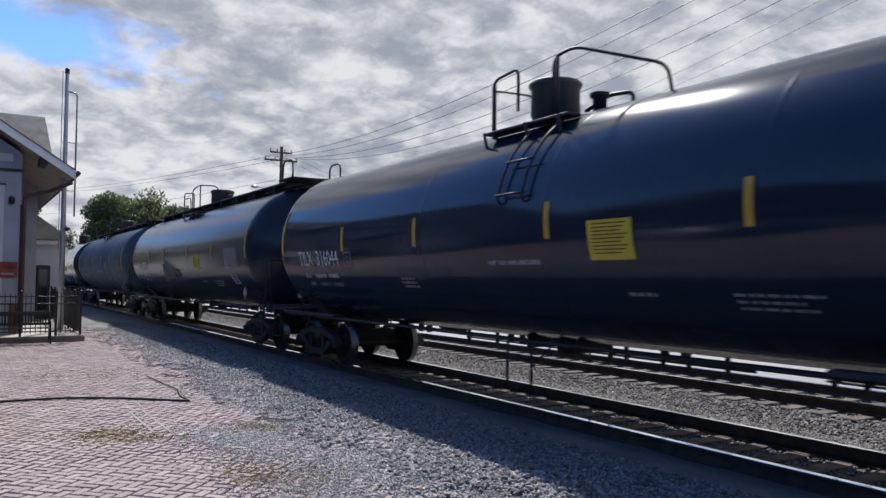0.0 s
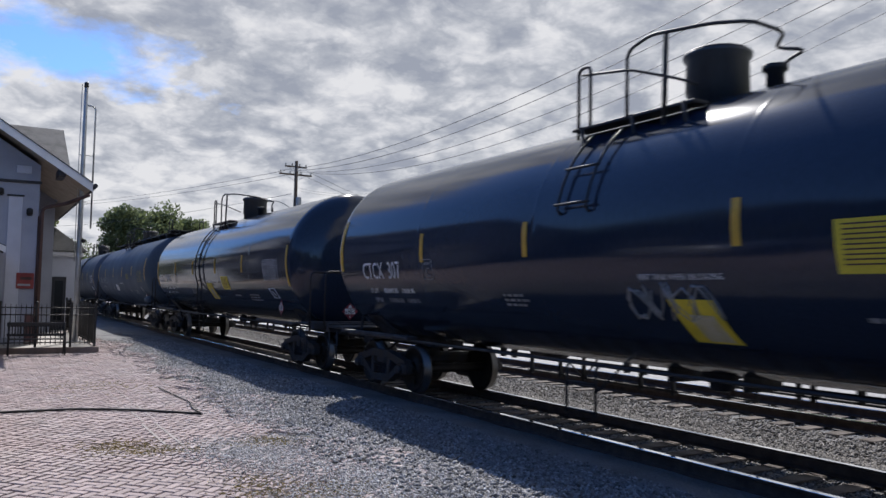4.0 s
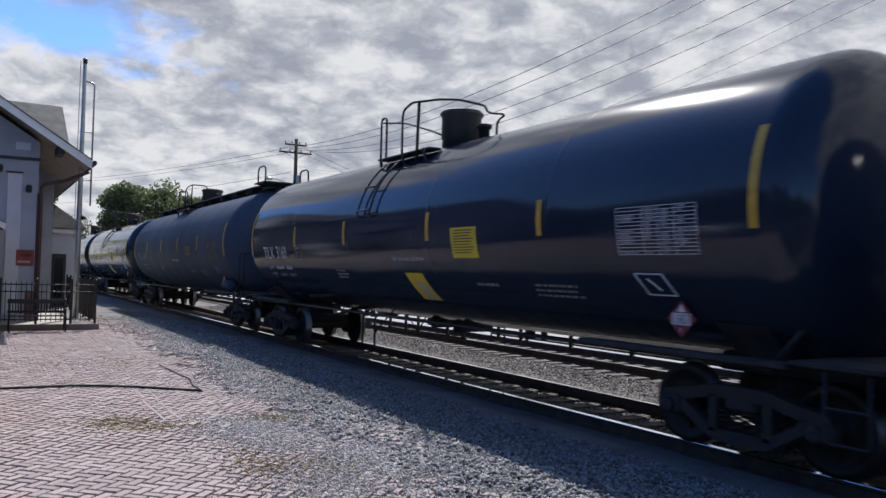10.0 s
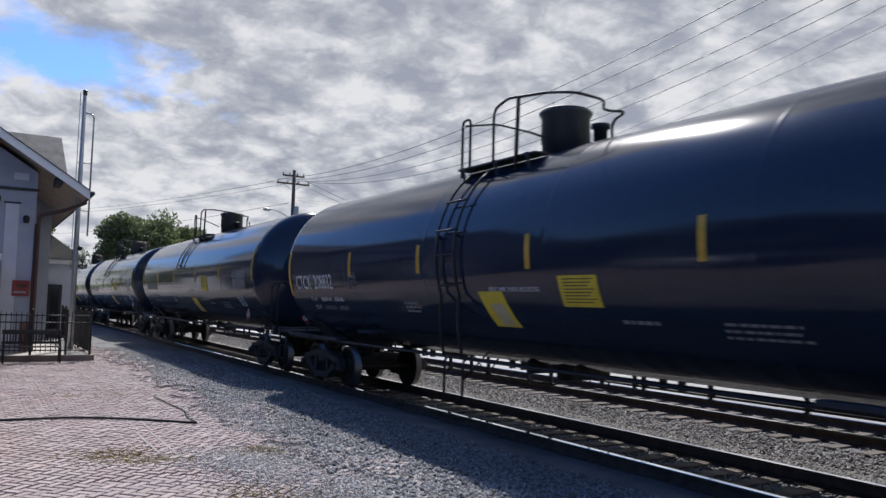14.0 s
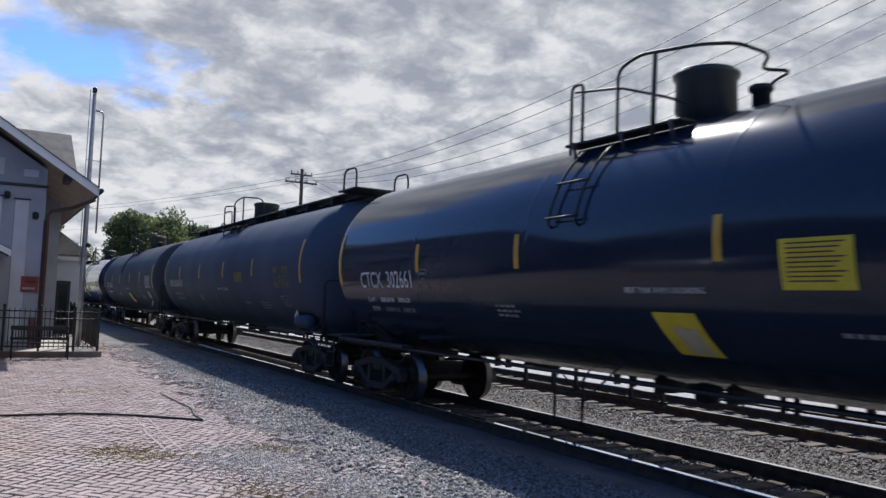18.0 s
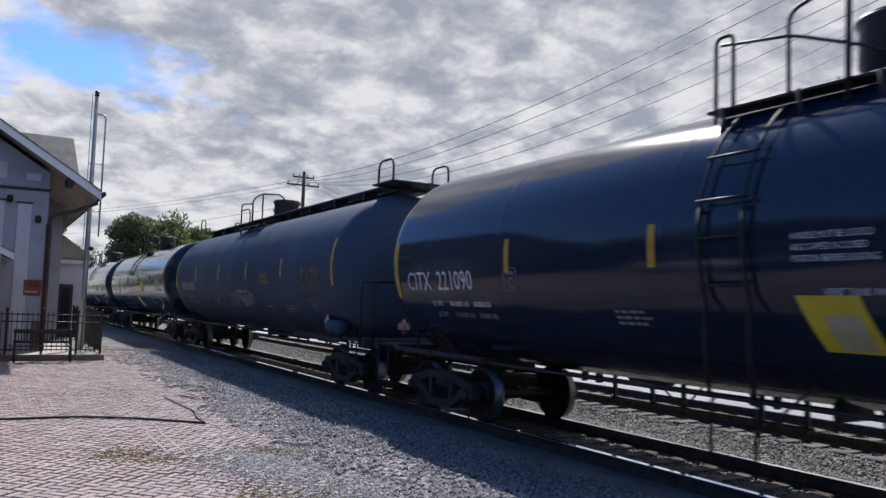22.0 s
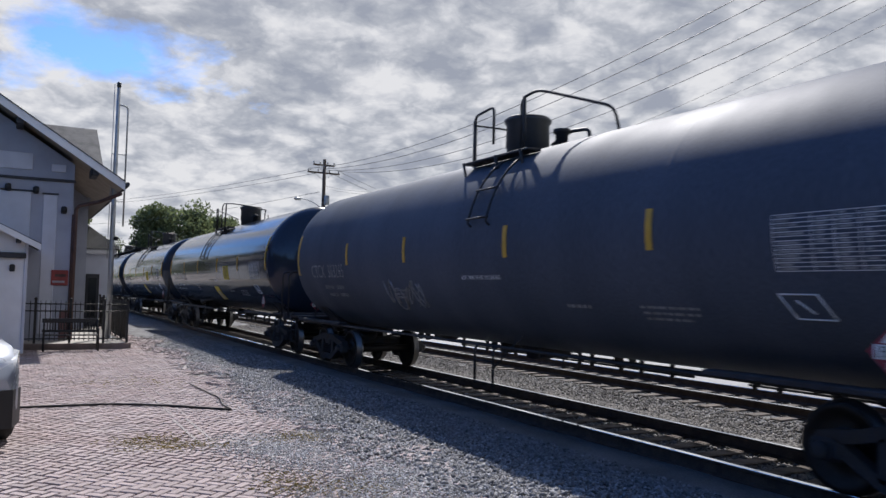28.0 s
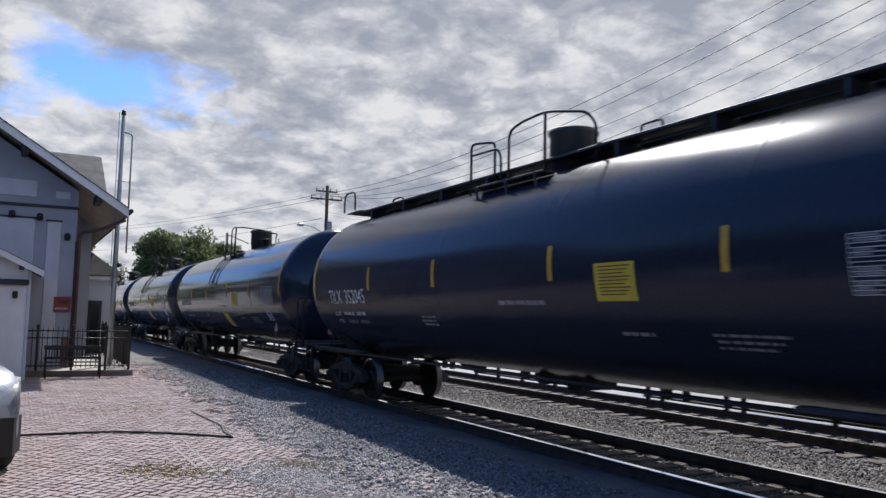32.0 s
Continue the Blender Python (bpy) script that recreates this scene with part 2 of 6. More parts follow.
M = {
    "black_paint": material("black_paint", (0.017, 0.026, 0.046), 0.115, vary=0.3, scale=0.7, second=(0.020, 0.029, 0.050), streak=True, spec=0.38),
    "satin_black": material("satin_black", (0.019, 0.027, 0.045), 0.19, vary=0.35, scale=0.9, second=(0.023, 0.030, 0.046), streak=True, spec=0.25),
    "blue_paint": material("blue_paint", (0.064, 0.088, 0.130), 0.55, vary=0.3, scale=0.7, second=(0.053, 0.074, 0.110), streak=True, spec=0.1),
    "grey_paint": material("grey_paint", (0.056, 0.067, 0.089), 0.6, vary=0.3, scale=0.8, second=(0.050, 0.057, 0.070), streak=True, spec=0.12),
    "pale_grey": material("pale_grey", (0.082, 0.098, 0.130), 0.6, vary=0.3, scale=0.8, second=(0.064, 0.078, 0.104), streak=True, spec=0.12),
    "under_steel": material("under_steel", (0.026, 0.029, 0.038), 0.7, vary=0.4, scale=4.0, second=(0.016, 0.012, 0.01), grain=0.3),
    "bogie_steel": material("bogie_steel", (0.032, 0.034, 0.041), 0.75, vary=0.4, scale=5.0, second=(0.05, 0.042, 0.036), grain=0.4),
    "wheel_steel": material("wheel_steel", (0.025, 0.021, 0.019), 0.55, 0.4, vary=0.3, scale=5.0),
    "tread": material("tread", (0.22, 0.21, 0.20), 0.35, 1.0, vary=0.3),
    "rail_steel": material("rail_steel", (0.075, 0.052, 0.04), 0.8, 0.2, vary=0.35, scale=6.0, second=(0.045, 0.032, 0.027), grain=0.3),
    "rail_head": material("rail_head", (0.92, 0.92, 0.92), 0.05, 1.0, vary=0.12),
    "pipe_black": material("pipe_black", (0.013, 0.014, 0.017), 0.6, vary=0.3),
    "housing_black": material("housing_black", (0.034, 0.036, 0.041), 0.45, vary=0.35, scale=5.0, second=(0.022, 0.023, 0.026), streak=True),
    "yellow": material("yellow", (0.62, 0.36, 0.035), 0.45, vary=0.2, scale=6.0),
    "yellow_board": material("yellow_board", (0.72, 0.56, 0.04), 0.5, vary=0.15, scale=5.0),
    "faded_board": material("faded_board", (0.24, 0.21, 0.045), 0.7, vary=0.5, scale=7.0, second=(0.09, 0.09, 0.07)),
    "white_mark": material("white_mark", (0.78, 0.79, 0.79), 0.6, vary=0.25, scale=6.0),
    "dull_mark": material("dull_mark", (0.28, 0.29, 0.3), 0.6, vary=0.4, scale=5.0),
    "straw_mark": material("straw_mark", (0.22, 0.21, 0.13), 0.6, vary=0.4, scale=5.0),
    "pale_label": material("pale_label", (0.48, 0.42, 0.22), 0.6, vary=0.3, scale=6.0, second=(0.52, 0.48, 0.38)),
    "red_mark": material("red_mark", (0.24, 0.022, 0.045), 0.5, vary=0.2),
    "timber": material("timber", (0.15, 0.12, 0.098), 0.9, vary=0.5, scale=4.0, second=(0.07, 0.056, 0.047), grain=0.6, random_tint=0.25),
    "ballast": material("ballast", (0.19, 0.187, 0.186), 0.95, vary=0.4, scale=1.3, second=(0.13, 0.127, 0.125), grain=1.0, grain_scale=35.0, bump_depth=0.05),
    # darkened further for the train's shade on trackside gravel; also colours the coarse stones
    "dark_stone": material("dark_stone", (0.25, 0.247, 0.246), 0.9, vary=0.45, scale=20.0, second=(0.16, 0.157, 0.156), island=0.6),
    "track_stone": material("track_stone", (0.21, 0.195, 0.18), 0.9, vary=0.5, scale=20.0, second=(0.12, 0.11, 0.10), island=0.7),
    # dusty verge gravel, with the sunlight on it put into a paler colour
    "lit_verge_stone": material("lit_verge_stone", (0.40, 0.385, 0.37), 0.9, vary=0.4, scale=20.0, second=(0.28, 0.265, 0.25), island=0.5),
    "stone": material("stone", (0.52, 0.51, 0.50), 0.9, vary=0.45, scale=20.0, second=(0.2, 0.2, 0.2), island=0.5),
    "sand": material("sand", (0.40, 0.355, 0.33), 0.95, vary=0.4, scale=0.8, second=(0.19, 0.17, 0.16), grain=0.8, grain_scale=70.0),
    "brick": material("brick", (0.33, 0.255, 0.243), 0.9, vary=0.35, scale=1.1, second=(0.39, 0.33, 0.315), grain=0.5, random_tint=0.18),
    "brick_field": material("brick_field", (0.33, 0.255, 0.243), 0.9, vary=0.35, scale=1.1, second=(0.39, 0.33, 0.315), grain=0.5, island=0.18),
    "grass": material("grass", (0.085, 0.115, 0.03), 0.95, vary=0.5, scale=0.7, second=(0.15, 0.16, 0.06), grain=1.0, grain_scale=25.0, bump_depth=0.05),
    "road": material("road", (0.30, 0.295, 0.285), 0.85, vary=0.3, scale=0.6, second=(0.38, 0.37, 0.355), grain=0.5, grain_scale=50.0),
    "asphalt": material("asphalt", (0.034, 0.035, 0.037), 0.9, vary=0.3, scale=0.7, second=(0.045, 0.045, 0.046), grain=0.5, grain_scale=80.0),
    "concrete": material("concrete", (0.42, 0.39, 0.35), 0.9, vary=0.3, scale=2.0, grain=0.4),
    "edge_stone": material("edge_stone", (0.24, 0.19, 0.165), 0.9, vary=0.35, scale=3.0, grain=0.4),
    "brown_trim": material("brown_trim", (0.10, 0.055, 0.045), 0.7, vary=0.3),
    "depot_wall": material("depot_wall", (0.37, 0.39, 0.46), 0.85, vary=0.15, scale=1.2, grain=0.25),
    "depot_panel": material("depot_panel", (0.57, 0.59, 0.66), 0.8, vary=0.12, scale=1.5, grain=0.15),
    "white_paint": material("white_paint", (0.78, 0.78, 0.79), 0.6, vary=0.1, scale=2.0),
    "dark_trim": material("dark_trim", (0.035, 0.037, 0.045), 0.6, vary=0.25),
    "soffit": material("soffit", (0.42, 0.36, 0.30), 0.8, vary=0.2),
    "shingle": material("shingle", (0.06, 0.06, 0.06), 0.95, vary=0.35, scale=2.0, grain=0.7, grain_scale=30.0, random_tint=0.2),
    "red_sign": material("red_sign", (0.30, 0.05, 0.045), 0.6, vary=0.3),
    "iron": material("iron", (0.012, 0.012, 0.013), 0.5, vary=0.2),
    "galvanised": material("galvanised", (0.42, 0.43, 0.44), 0.45, 0.7, vary=0.25),
    "pole_wood": material("pole_wood", (0.12, 0.085, 0.062), 0.9, vary=0.4, scale=4.0, grain=0.5),
    "wire": material("wire", (0.06, 0.06, 0.065), 0.6, vary=0.1),
    "porcelain": material("porcelain", (0.30, 0.29, 0.28), 0.3, vary=0.1),
    "bark": material("bark", (0.09, 0.065, 0.048), 0.95, vary=0.4, scale=5.0, grain=0.7),
    "leaf": material("leaf", (0.12, 0.15, 0.075), 0.7, vary=0.3, scale=0.8, second=(0.14, 0.165, 0.07), island=0.4),
    "leaf_pale": material("leaf_pale", (0.13, 0.17, 0.05), 0.7, vary=0.3, scale=0.8, second=(0.17, 0.19, 0.06), island=0.35),
    "car_silver": material("car_silver", (0.42, 0.45, 0.51), 0.28, 0.6, vary=0.05, coat=0.6),
    "car_black": material("car_black", (0.015, 0.015, 0.017), 0.45, vary=0.15),
    "rubber": material("rubber", (0.02, 0.02, 0.02), 0.85, vary=0.2),
    "lamp_lens": material("lamp_lens", (0.75, 0.77, 0.8), 0.1, vary=0.05, coat=1.0),
    "glass_dark": material("glass_dark", (0.02, 0.024, 0.03), 0.06, vary=0.1, coat=0.5),
    "house_red": material("house_red", (0.19, 0.10, 0.095), 0.85, vary=0.2, scale=2.0),
    "house_white": material("house_white", (0.70, 0.71, 0.72), 0.8, vary=0.12),
    "house_grey": material("house_grey", (0.34, 0.35, 0.37), 0.85, vary=0.15),
    "slate": material("slate", (0.17, 0.17, 0.175), 0.9, vary=0.25, scale=2.0),
    "cable": material("cable", (0.025, 0.022, 0.02), 0.7, vary=0.2),
    "straw": material("straw", (0.42, 0.33, 0.12), 0.95, vary=0.4, scale=6.0, grain=0.5),
}



def let_light_through(mat, share):
    """Thin leaves pass some of the light that falls on their far side."""
    tree = mat.node_tree
    bsdf, out = tree.nodes["Principled BSDF"], tree.nodes["Material Output"]
    thin, mix = tree.nodes.new("ShaderNodeBsdfTranslucent"), tree.nodes.new("ShaderNodeMixShader")
    tree.links.new(bsdf.inputs["Base Color"].links[0].from_socket, thin.inputs["Color"])
    mix.inputs[0].default_value = share
    tree.links.new(bsdf.outputs[0], mix.inputs[1])
    tree.links.new(thin.outputs[0], mix.inputs[2])
    tree.links.new(mix.outputs[0], out.inputs["Surface"])


for leafy in ("leaf", "leaf_pale"):
    let_light_through(M[leafy], 0.45)

# ---- mesh tools ----


class Shape:
    """Collects vertices and faces, then becomes one mesh."""

    def __init__(self):
        self.v, self.f, self.smooth = [], [], []

    def add(self, verts, faces, smooth=False):
        n = len(self.v)
        self.v.extend(verts)
        self.f.extend([tuple(i + n for i in f) for f in faces])
        self.smooth.extend([smooth] * len(faces))
        return self

    def box(self, lo, hi, bevel=0.0):
        """An upright block, its vertical and top edges chamfered by bevel."""
        (x0, y0, z0), (x1, y1, z1) = lo, hi
        b = min(bevel, (x1 - x0) * 0.45, (y1 - y0) * 0.45, (z1 - z0) * 0.45)
        if b <= 0:
            v = [(x, y, z) for z in (z0, z1) for x, y in ((x0, y0), (x1, y0), (x1, y1), (x0, y1))]
            return self.add(v, [(3, 2, 1, 0), (4, 5, 6, 7), (0, 1, 5, 4), (1, 2, 6, 5), (2, 3, 7, 6), (3, 0, 4, 7)])
        rings = []
        for z, inset in ((z0, b), (z0 + b, 0), (z1 - b, 0), (z1, b)):
            rings.append([(x0 + inset + b, y0 + inset, z), (x1 - inset - b, y0 + inset, z), (x1 - inset, y0 + inset + b, z), (x1 - inset, y1 - inset - b, z),
                          (x1 - inset - b, y1 - inset, z), (x0 + inset + b, y1 - inset, z), (x0 + inset, y1 - inset - b, z), (x0 + inset, y0 + inset + b, z)])
        return self.loft(rings, True)

    def loft(self, rings, caps=True, smooth=False):
        n = len(rings[0])
        v = [p for r in rings for p in r]
        f = [(i * n + j, i * n + (j + 1) % n, (i + 1) * n + (j + 1) % n, (i + 1) * n + j) for i in range(len(rings) - 1) for j in range(n)]
        self.add(v, f, smooth)
        if caps:
            k = len(self.v) - len(v)
            self.f.append(tuple(k + j for j in reversed(range(n))))
            self.f.append(tuple(k + (len(rings) - 1) * n + j for j in range(n)))
            self.smooth.extend([False, False])
        return self

    def tube(self, points, r, sides=8, caps=True):
        """A round bar along a line of points."""
        pts = [Vector(p) for p in points]
        rings, side = [], None
        for i, p in enumerate(pts):
            d = (pts[min(i + 1, len(pts) - 1)] - pts[max(i - 1, 0)]).normalized()
            if side is None or abs(side.dot(d)) > 0.95:
                side = d.orthogonal().normalized()
            side = (side - d * side.dot(d)).normalized()
            up = d.cross(side)
            q = r[i] if isinstance(r, (list, tuple)) else r
            rings.append([tuple(p + (side * math.cos(a) + up * math.sin(a)) * q) for a in (2 * math.pi * k / sides for k in range(sides))])
        return self.loft(rings, caps, True)

    def lathe(self, profile, axis="x", at=(0, 0, 0), sides=32):
        """A turned body from (along, radius) pairs about an axis through at."""
        rings = []
        for s, r in profile:
            ring = []
            for k in range(sides):
                a = 2 * math.pi * k / sides
                c, d = r * math.cos(a), r * math.sin(a)
                p = {"x": (s, c, d), "y": (d, s, c), "z": (c, d, s)}[axis]
                ring.append((p[0] + at[0], p[1] + at[1], p[2] + at[2]))
            rings.append(ring)
        return self.loft(rings, True, True)

    def slab(self, outline, normal):
        """A flat outline given thickness by the vector normal."""
        n = Vector(normal)
        return self.loft([[tuple(p) for p in outline], [tuple(Vector(p) + n) for p in outline]], True)

    def mesh(self, name, mat):
        me = bpy.data.meshes.new(name)
        me.from_pydata(self.v, [], self.f)
        me.polygons.foreach_set("use_smooth", self.smooth)
        me.materials.append(mat)
        bm = bmesh.new()
        bm.from_mesh(me)
        bmesh.ops.recalc_face_normals(bm, faces=bm.faces)
        bm.to_mesh(me)
        bm.free()
        return me


def raw_mesh(name, verts, faces, mat):
    me = bpy.data.meshes.new(name)
    me.from_pydata(verts, [], faces)
    me.materials.append(mat)
    return me


def part(name, shape, mat, parent, label="", at=None):
    """One mesh object, shape or mesh data, under a thing or a part."""
    me = shape.mesh(name, M[mat]) if isinstance(shape, Shape) else shape
    ob = new(name, me)
    ob.parent = parent
    if at is not None:
        ob.matrix_basis = at
    return tagged(ob, label)


def thing(name, label, category, at=None, group="", kind=""):
    ob = new(name)
    ob.empty_display_size = 0.3
    if at is not None:
        ob.matrix_basis = at
    return tagged(ob, label, category, group, kind)


def solid(name, shape, mat, label, category="", kind="", group="", at=None):
    """A thing of one mesh."""
    ob = part(name, shape, mat, None, "", at)
    return tagged(ob, label, category, group, kind)


def arc(p, q, bend, n=6):
    """Points from p to q round the corner bend."""
    p, q, b = Vector(p), Vector(q), Vector(bend)
    return [tuple(p * (1 - t) ** 2 + b * 2 * t * (1 - t) + q * t * t) for t in (i / n for i in range(n + 1))]


def bent(points, r=0.12):
    """A line of points with its corners rounded."""
    pts = [Vector(p) for p in points]
    out = [tuple(pts[0])]
    for a, b, c in zip(pts, pts[1:], pts[2:]):
        k = min(r, (a - b).length * 0.45, (c - b).length * 0.45)
        out += arc(b + (a - b).normalized() * k, b + (c - b).normalized() * k, b, 4)
    return out + [tuple(pts[-1])]


FONT_CACHE = {}


def letters(text, size):
    """Flat lettering: vertices in (along, up) and faces, from the built-in font."""
    key = (text, size)
    if key not in FONT_CACHE:
        cu = bpy.data.curves.new("lettering", "FONT")
        cu.body, cu.size, cu.resolution_u = text, size, 2
        ob = bpy.data.objects.new("lettering", cu)
        scene.collection.objects.link(ob)
        bpy.context.view_layer.update()
        me = bpy.data.meshes.new_from_object(ob.evaluated_get(bpy.context.evaluated_depsgraph_get()))
        FONT_CACHE[key] = ([(v.co.x, v.co.y) for v in me.vertices], [tuple(p.vertices) for p in me.polygons])
        bpy.data.objects.remove(ob)
        bpy.data.curves.remove(cu)
        bpy.data.meshes.remove(me)
    return FONT_CACHE[key]

# ---- ground and track ----
YC = 0.7525      # centre line of the near track
YC2 = 5.45       # centre line of the far track
GROUND = -0.05
rng = random.Random(4)


def build_ground():
    s = Shape()
    s.add([(-2500, -2500, -0.5), (2500, -2500, -0.5), (2500, 2500, -0.5), (-2500, 2500, -0.5)], [(0, 1, 2, 3)])
    solid("ground", s, "grass", "wide flat grassy ground round the railway", kind="structure")
    solid("parking_lot", Shape().box((-119, -40, -0.47), (29, -8.8, GROUND - 0.02)), "asphalt", "dark asphalt yard south of the brick paving", kind="structure")
    solid("crossing", Shape().box((-2.4, -8.8, -0.46), (29, -3.3, GROUND - 0.02)), "asphalt", "dark asphalt road meeting the railway", kind="structure")
    s = Shape().box((-120, -8.8, -0.48), (-2.4, -3.05, GROUND - 0.045))
    solid("pavement", s, "sand", "sandy bed under the old brick paving", kind="structure")
    # the ballast: shoulders, two beds and the dip between, as one rolling sheet
    xs = [-300 + i * 4.0 for i in range(66)] + [-36 + i * 0.2 for i in range(220)] + [8 + i * 6.0 for i in range(12)]
    prof = [(-4.2, -0.12), (-3.6, -0.105), (-3.2, -0.085), (-2.8, -0.07), (-2.6, -0.075), (-2.0, -0.08), (-1.4, -0.09), (-0.9, -0.12), (-0.6, -0.143), (-0.12, -0.152), (0.1, -0.2), (0.75, -0.2), (1.5, -0.2), (2.1, -0.19),
            (2.5, -0.24), (3.2, -0.3), (3.8, -0.26), (4.2, -0.2), (5.45, -0.2), (6.6, -0.2), (7.1, -0.28), (7.6, -0.4), (8.0, -0.46)]
    rows = []
    for x in xs:
        rows.append([(x, y, z + noise.noise((x * 1.3, y * 1.3, 0)) * 0.015) for y, z in prof])
    n = len(prof)
    v = [p for r in rows for p in r]
    f = [(i * n + j, (i + 1) * n + j, (i + 1) * n + j + 1, i * n + j + 1) for i in range(len(rows) - 1) for j in range(n - 1)]
    solid("ballast_bed", Shape().add(v, f, True), "ballast", "grey crushed stone bed under two railway tracks", kind="structure")
    s = Shape().box((-400, 7.9, -0.49), (200, 17.5, -0.33))
    solid("road", s, "road", "pale sunlit road running beside the railway", kind="structure")


build_ground()

RAIL = [(-0.07, -0.165), (0.07, -0.165), (0.07, -0.15), (0.012, -0.13), (0.009, -0.045), (0.04, -0.03), (0.04, -0.008), (0.039, -0.004), (-0.039, -0.004), (-0.04, -0.008), (-0.04, -0.03), (-0.009, -0.045),
        (-0.012, -0.13), (-0.07, -0.15)]


def build_track(name, yc, label, x0, x1, pieces):
    track = thing(name, label, kind="structure", category="")
    for side in (-0.7525, 0.7525):
        s = Shape().loft([[(x, yc + side + a, b) for a, b in RAIL] for x in (x0, x1)])
        rail = part("rail", s, "rail_steel", track, "rusty steel rail")
        s = Shape().loft([[(x, yc + side + a, b) for a, b in ((-0.039, -0.004), (0.039, -0.004), (0.037, 0.0), (-0.037, 0.0))] for x in (x0, x1)])
        part("rail_head", s, "rail_head", rail, "bright worn running surface")
    tie = Shape().box((-0.115, -1.3, -0.19), (0.115, 1.3, -0.165), 0.012).mesh("sleeper", M["timber"])
    plate = Shape().box((-0.09, -0.15, -0.172), (0.09, 0.15, -0.158), 0.004).mesh("tie_plate", M["rail_steel"])
    xs = [-4.51 - 0.527 * i for i in range(-10, 300)]
    near = [a for a in xs if a > -40]
    far = Shape()
    for a in xs:
        turn = rng.uniform(-1.2, 1.2)
        if a in near:
            ob = part("sleeper", tie, "timber", track, "", pose(a + rng.uniform(-0.02, 0.02), yc + rng.uniform(-0.04, 0.04), rng.uniform(-0.004, 0.004), 0, 0, turn))
            if pieces and a > -22:
                for side in (-0.7525, 0.7525):
                    part("tie_plate", plate, "rail_steel", ob, "", pose(0, side, 0))
        else:
            far.box((a - 0.115, yc - 1.3, -0.19), (a + 0.115, yc + 1.3, -0.165))
    tagged(part("far_sleepers", far, "timber", track), kind="stuff")
    return track


build_track("near_track", YC, "steel rails on weathered timber sleepers in ballast", -330, 60, True)
build_track("far_track", YC2, "second pair of rails beside the first, empty", -330, 60, False)

# ---- the tank cars ----
R, ZC = 1.64, 2.57     # tank radius and height of its axis over the rails
WHEEL = 0.43
HEAD = 0.69            # depth of the dished tank heads
HEADS = {"walk": 0.84}


def on_tank(x, up, r=R + 0.006):
    """A place on the near flank: x along, up metres of arc above the axis."""
    a = up / R
    return (x, -r * math.cos(a), ZC + r * math.sin(a))


def flank_patch(x0, x1, u0, u1, lean=0.0, thick=0.006, r=R + 0.004):
    """A thin plate bent to the tank's flank; lean shifts its lower edge along x."""
    n = max(2, int((u1 - u0) / 0.08))
    s = Shape()
    rings = []
    for i in range(n + 1):
        u = u0 + (u1 - u0) * i / n
        d = lean * (1 - i / n)
        p, q, p2, q2 = on_tank(x0 + d, u, r), on_tank(x1 + d, u, r), on_tank(x1 + d, u, r + thick), on_tank(x0 + d, u, r + thick)
        rings.append([p, q, p2, q2])
    return s.loft(rings)


def flank_text(text, size, x, u, stretch=1.0):
    v, f = letters(text, size)
    return [on_tank(x + a * stretch, u + b, R + 0.008) for a, b in v], f


def flank_lines(rows, x, u, width, size, gap):
    """Rows of small unreadable stencil as short bars."""
    s = Shape()
    for k in range(rows):
        a = x + rng.uniform(0, 0.06)
        end = x + width * rng.uniform(0.75, 1.0)
        while a < end:
            w = rng.uniform(0.05, 0.16)
            top = u - k * gap
            s.add([on_tank(a, top - size), on_tank(min(end, a + w), top - size), on_tank(min(end, a + w), top), on_tank(a, top)], [(0, 1, 2, 3)])
            a += w + rng.uniform(0.02, 0.04)
    return s


def head_x(y, z, half, depth, sign):
    r = min(1.0, math.sqrt(y * y + (z - ZC) ** 2) / R) ** (1 / 0.94)
    d = math.sqrt(1 - r * r) ** 0.94
    return sign * (half + depth * d + 0.01)


def tank_shape(half, depth):
    prof = []
    bulge = [(depth * math.cos(a) ** 0.94, max(0.02, R * math.sin(a) ** 0.94)) for a in (math.pi / 2 * k / 14 for k in range(15))]
    prof += [(-half - d, r) for d, r in bulge] + [(-half + 0.08, R)]
    for seam in (-half * 0.6, -half * 0.2, half * 0.2, half * 0.6):
        prof += [(seam - 0.06, R), (seam - 0.02, R), (seam - 0.01, R + 0.001), (seam + 0.01, R + 0.001), (seam + 0.02, R), (seam + 0.06, R)]
    prof += [(half - 0.08, R)] + [(half + d, r) for d, r in reversed(bulge)]
    return Shape().lathe(prof, "x", (0, 0, ZC), 56)


def wheelset_shape():
    s = Shape()
    for side in (-1, 1):
        y = side * 0.7525
        o = 1 if side > 0 else -1
        prof = [(y - o * 0.045, 0.14), (y - o * 0.05, 0.32), (y - o * 0.085, 0.36), (y - o * 0.095, WHEEL + 0.028), (y - o * 0.065, WHEEL + 0.026), (y - o * 0.05, WHEEL), (y + o * 0.055, WHEEL - 0.004),
                (y + o * 0.06, 0.365), (y + o * 0.01, 0.33), (y - o * 0.005, 0.2), (y + o * 0.03, 0.14), (y + o * 0.06, 0.13)]
        s.lathe(prof, "y", (0, 0, 0), 28)
        for k in range(3):
            a = 2 * math.pi * k / 3
            s.box((0.24 * math.cos(a) - 0.03, y - 0.03, 0.24 * math.sin(a) - 0.03), (0.24 * math.cos(a) + 0.03, y + 0.03, 0.24 * math.sin(a) + 0.03))
    return s.lathe([(-1.02, 0.07), (-0.7, 0.085), (0.7, 0.085), (1.02, 0.07)], "y", (0, 0, 0), 12)


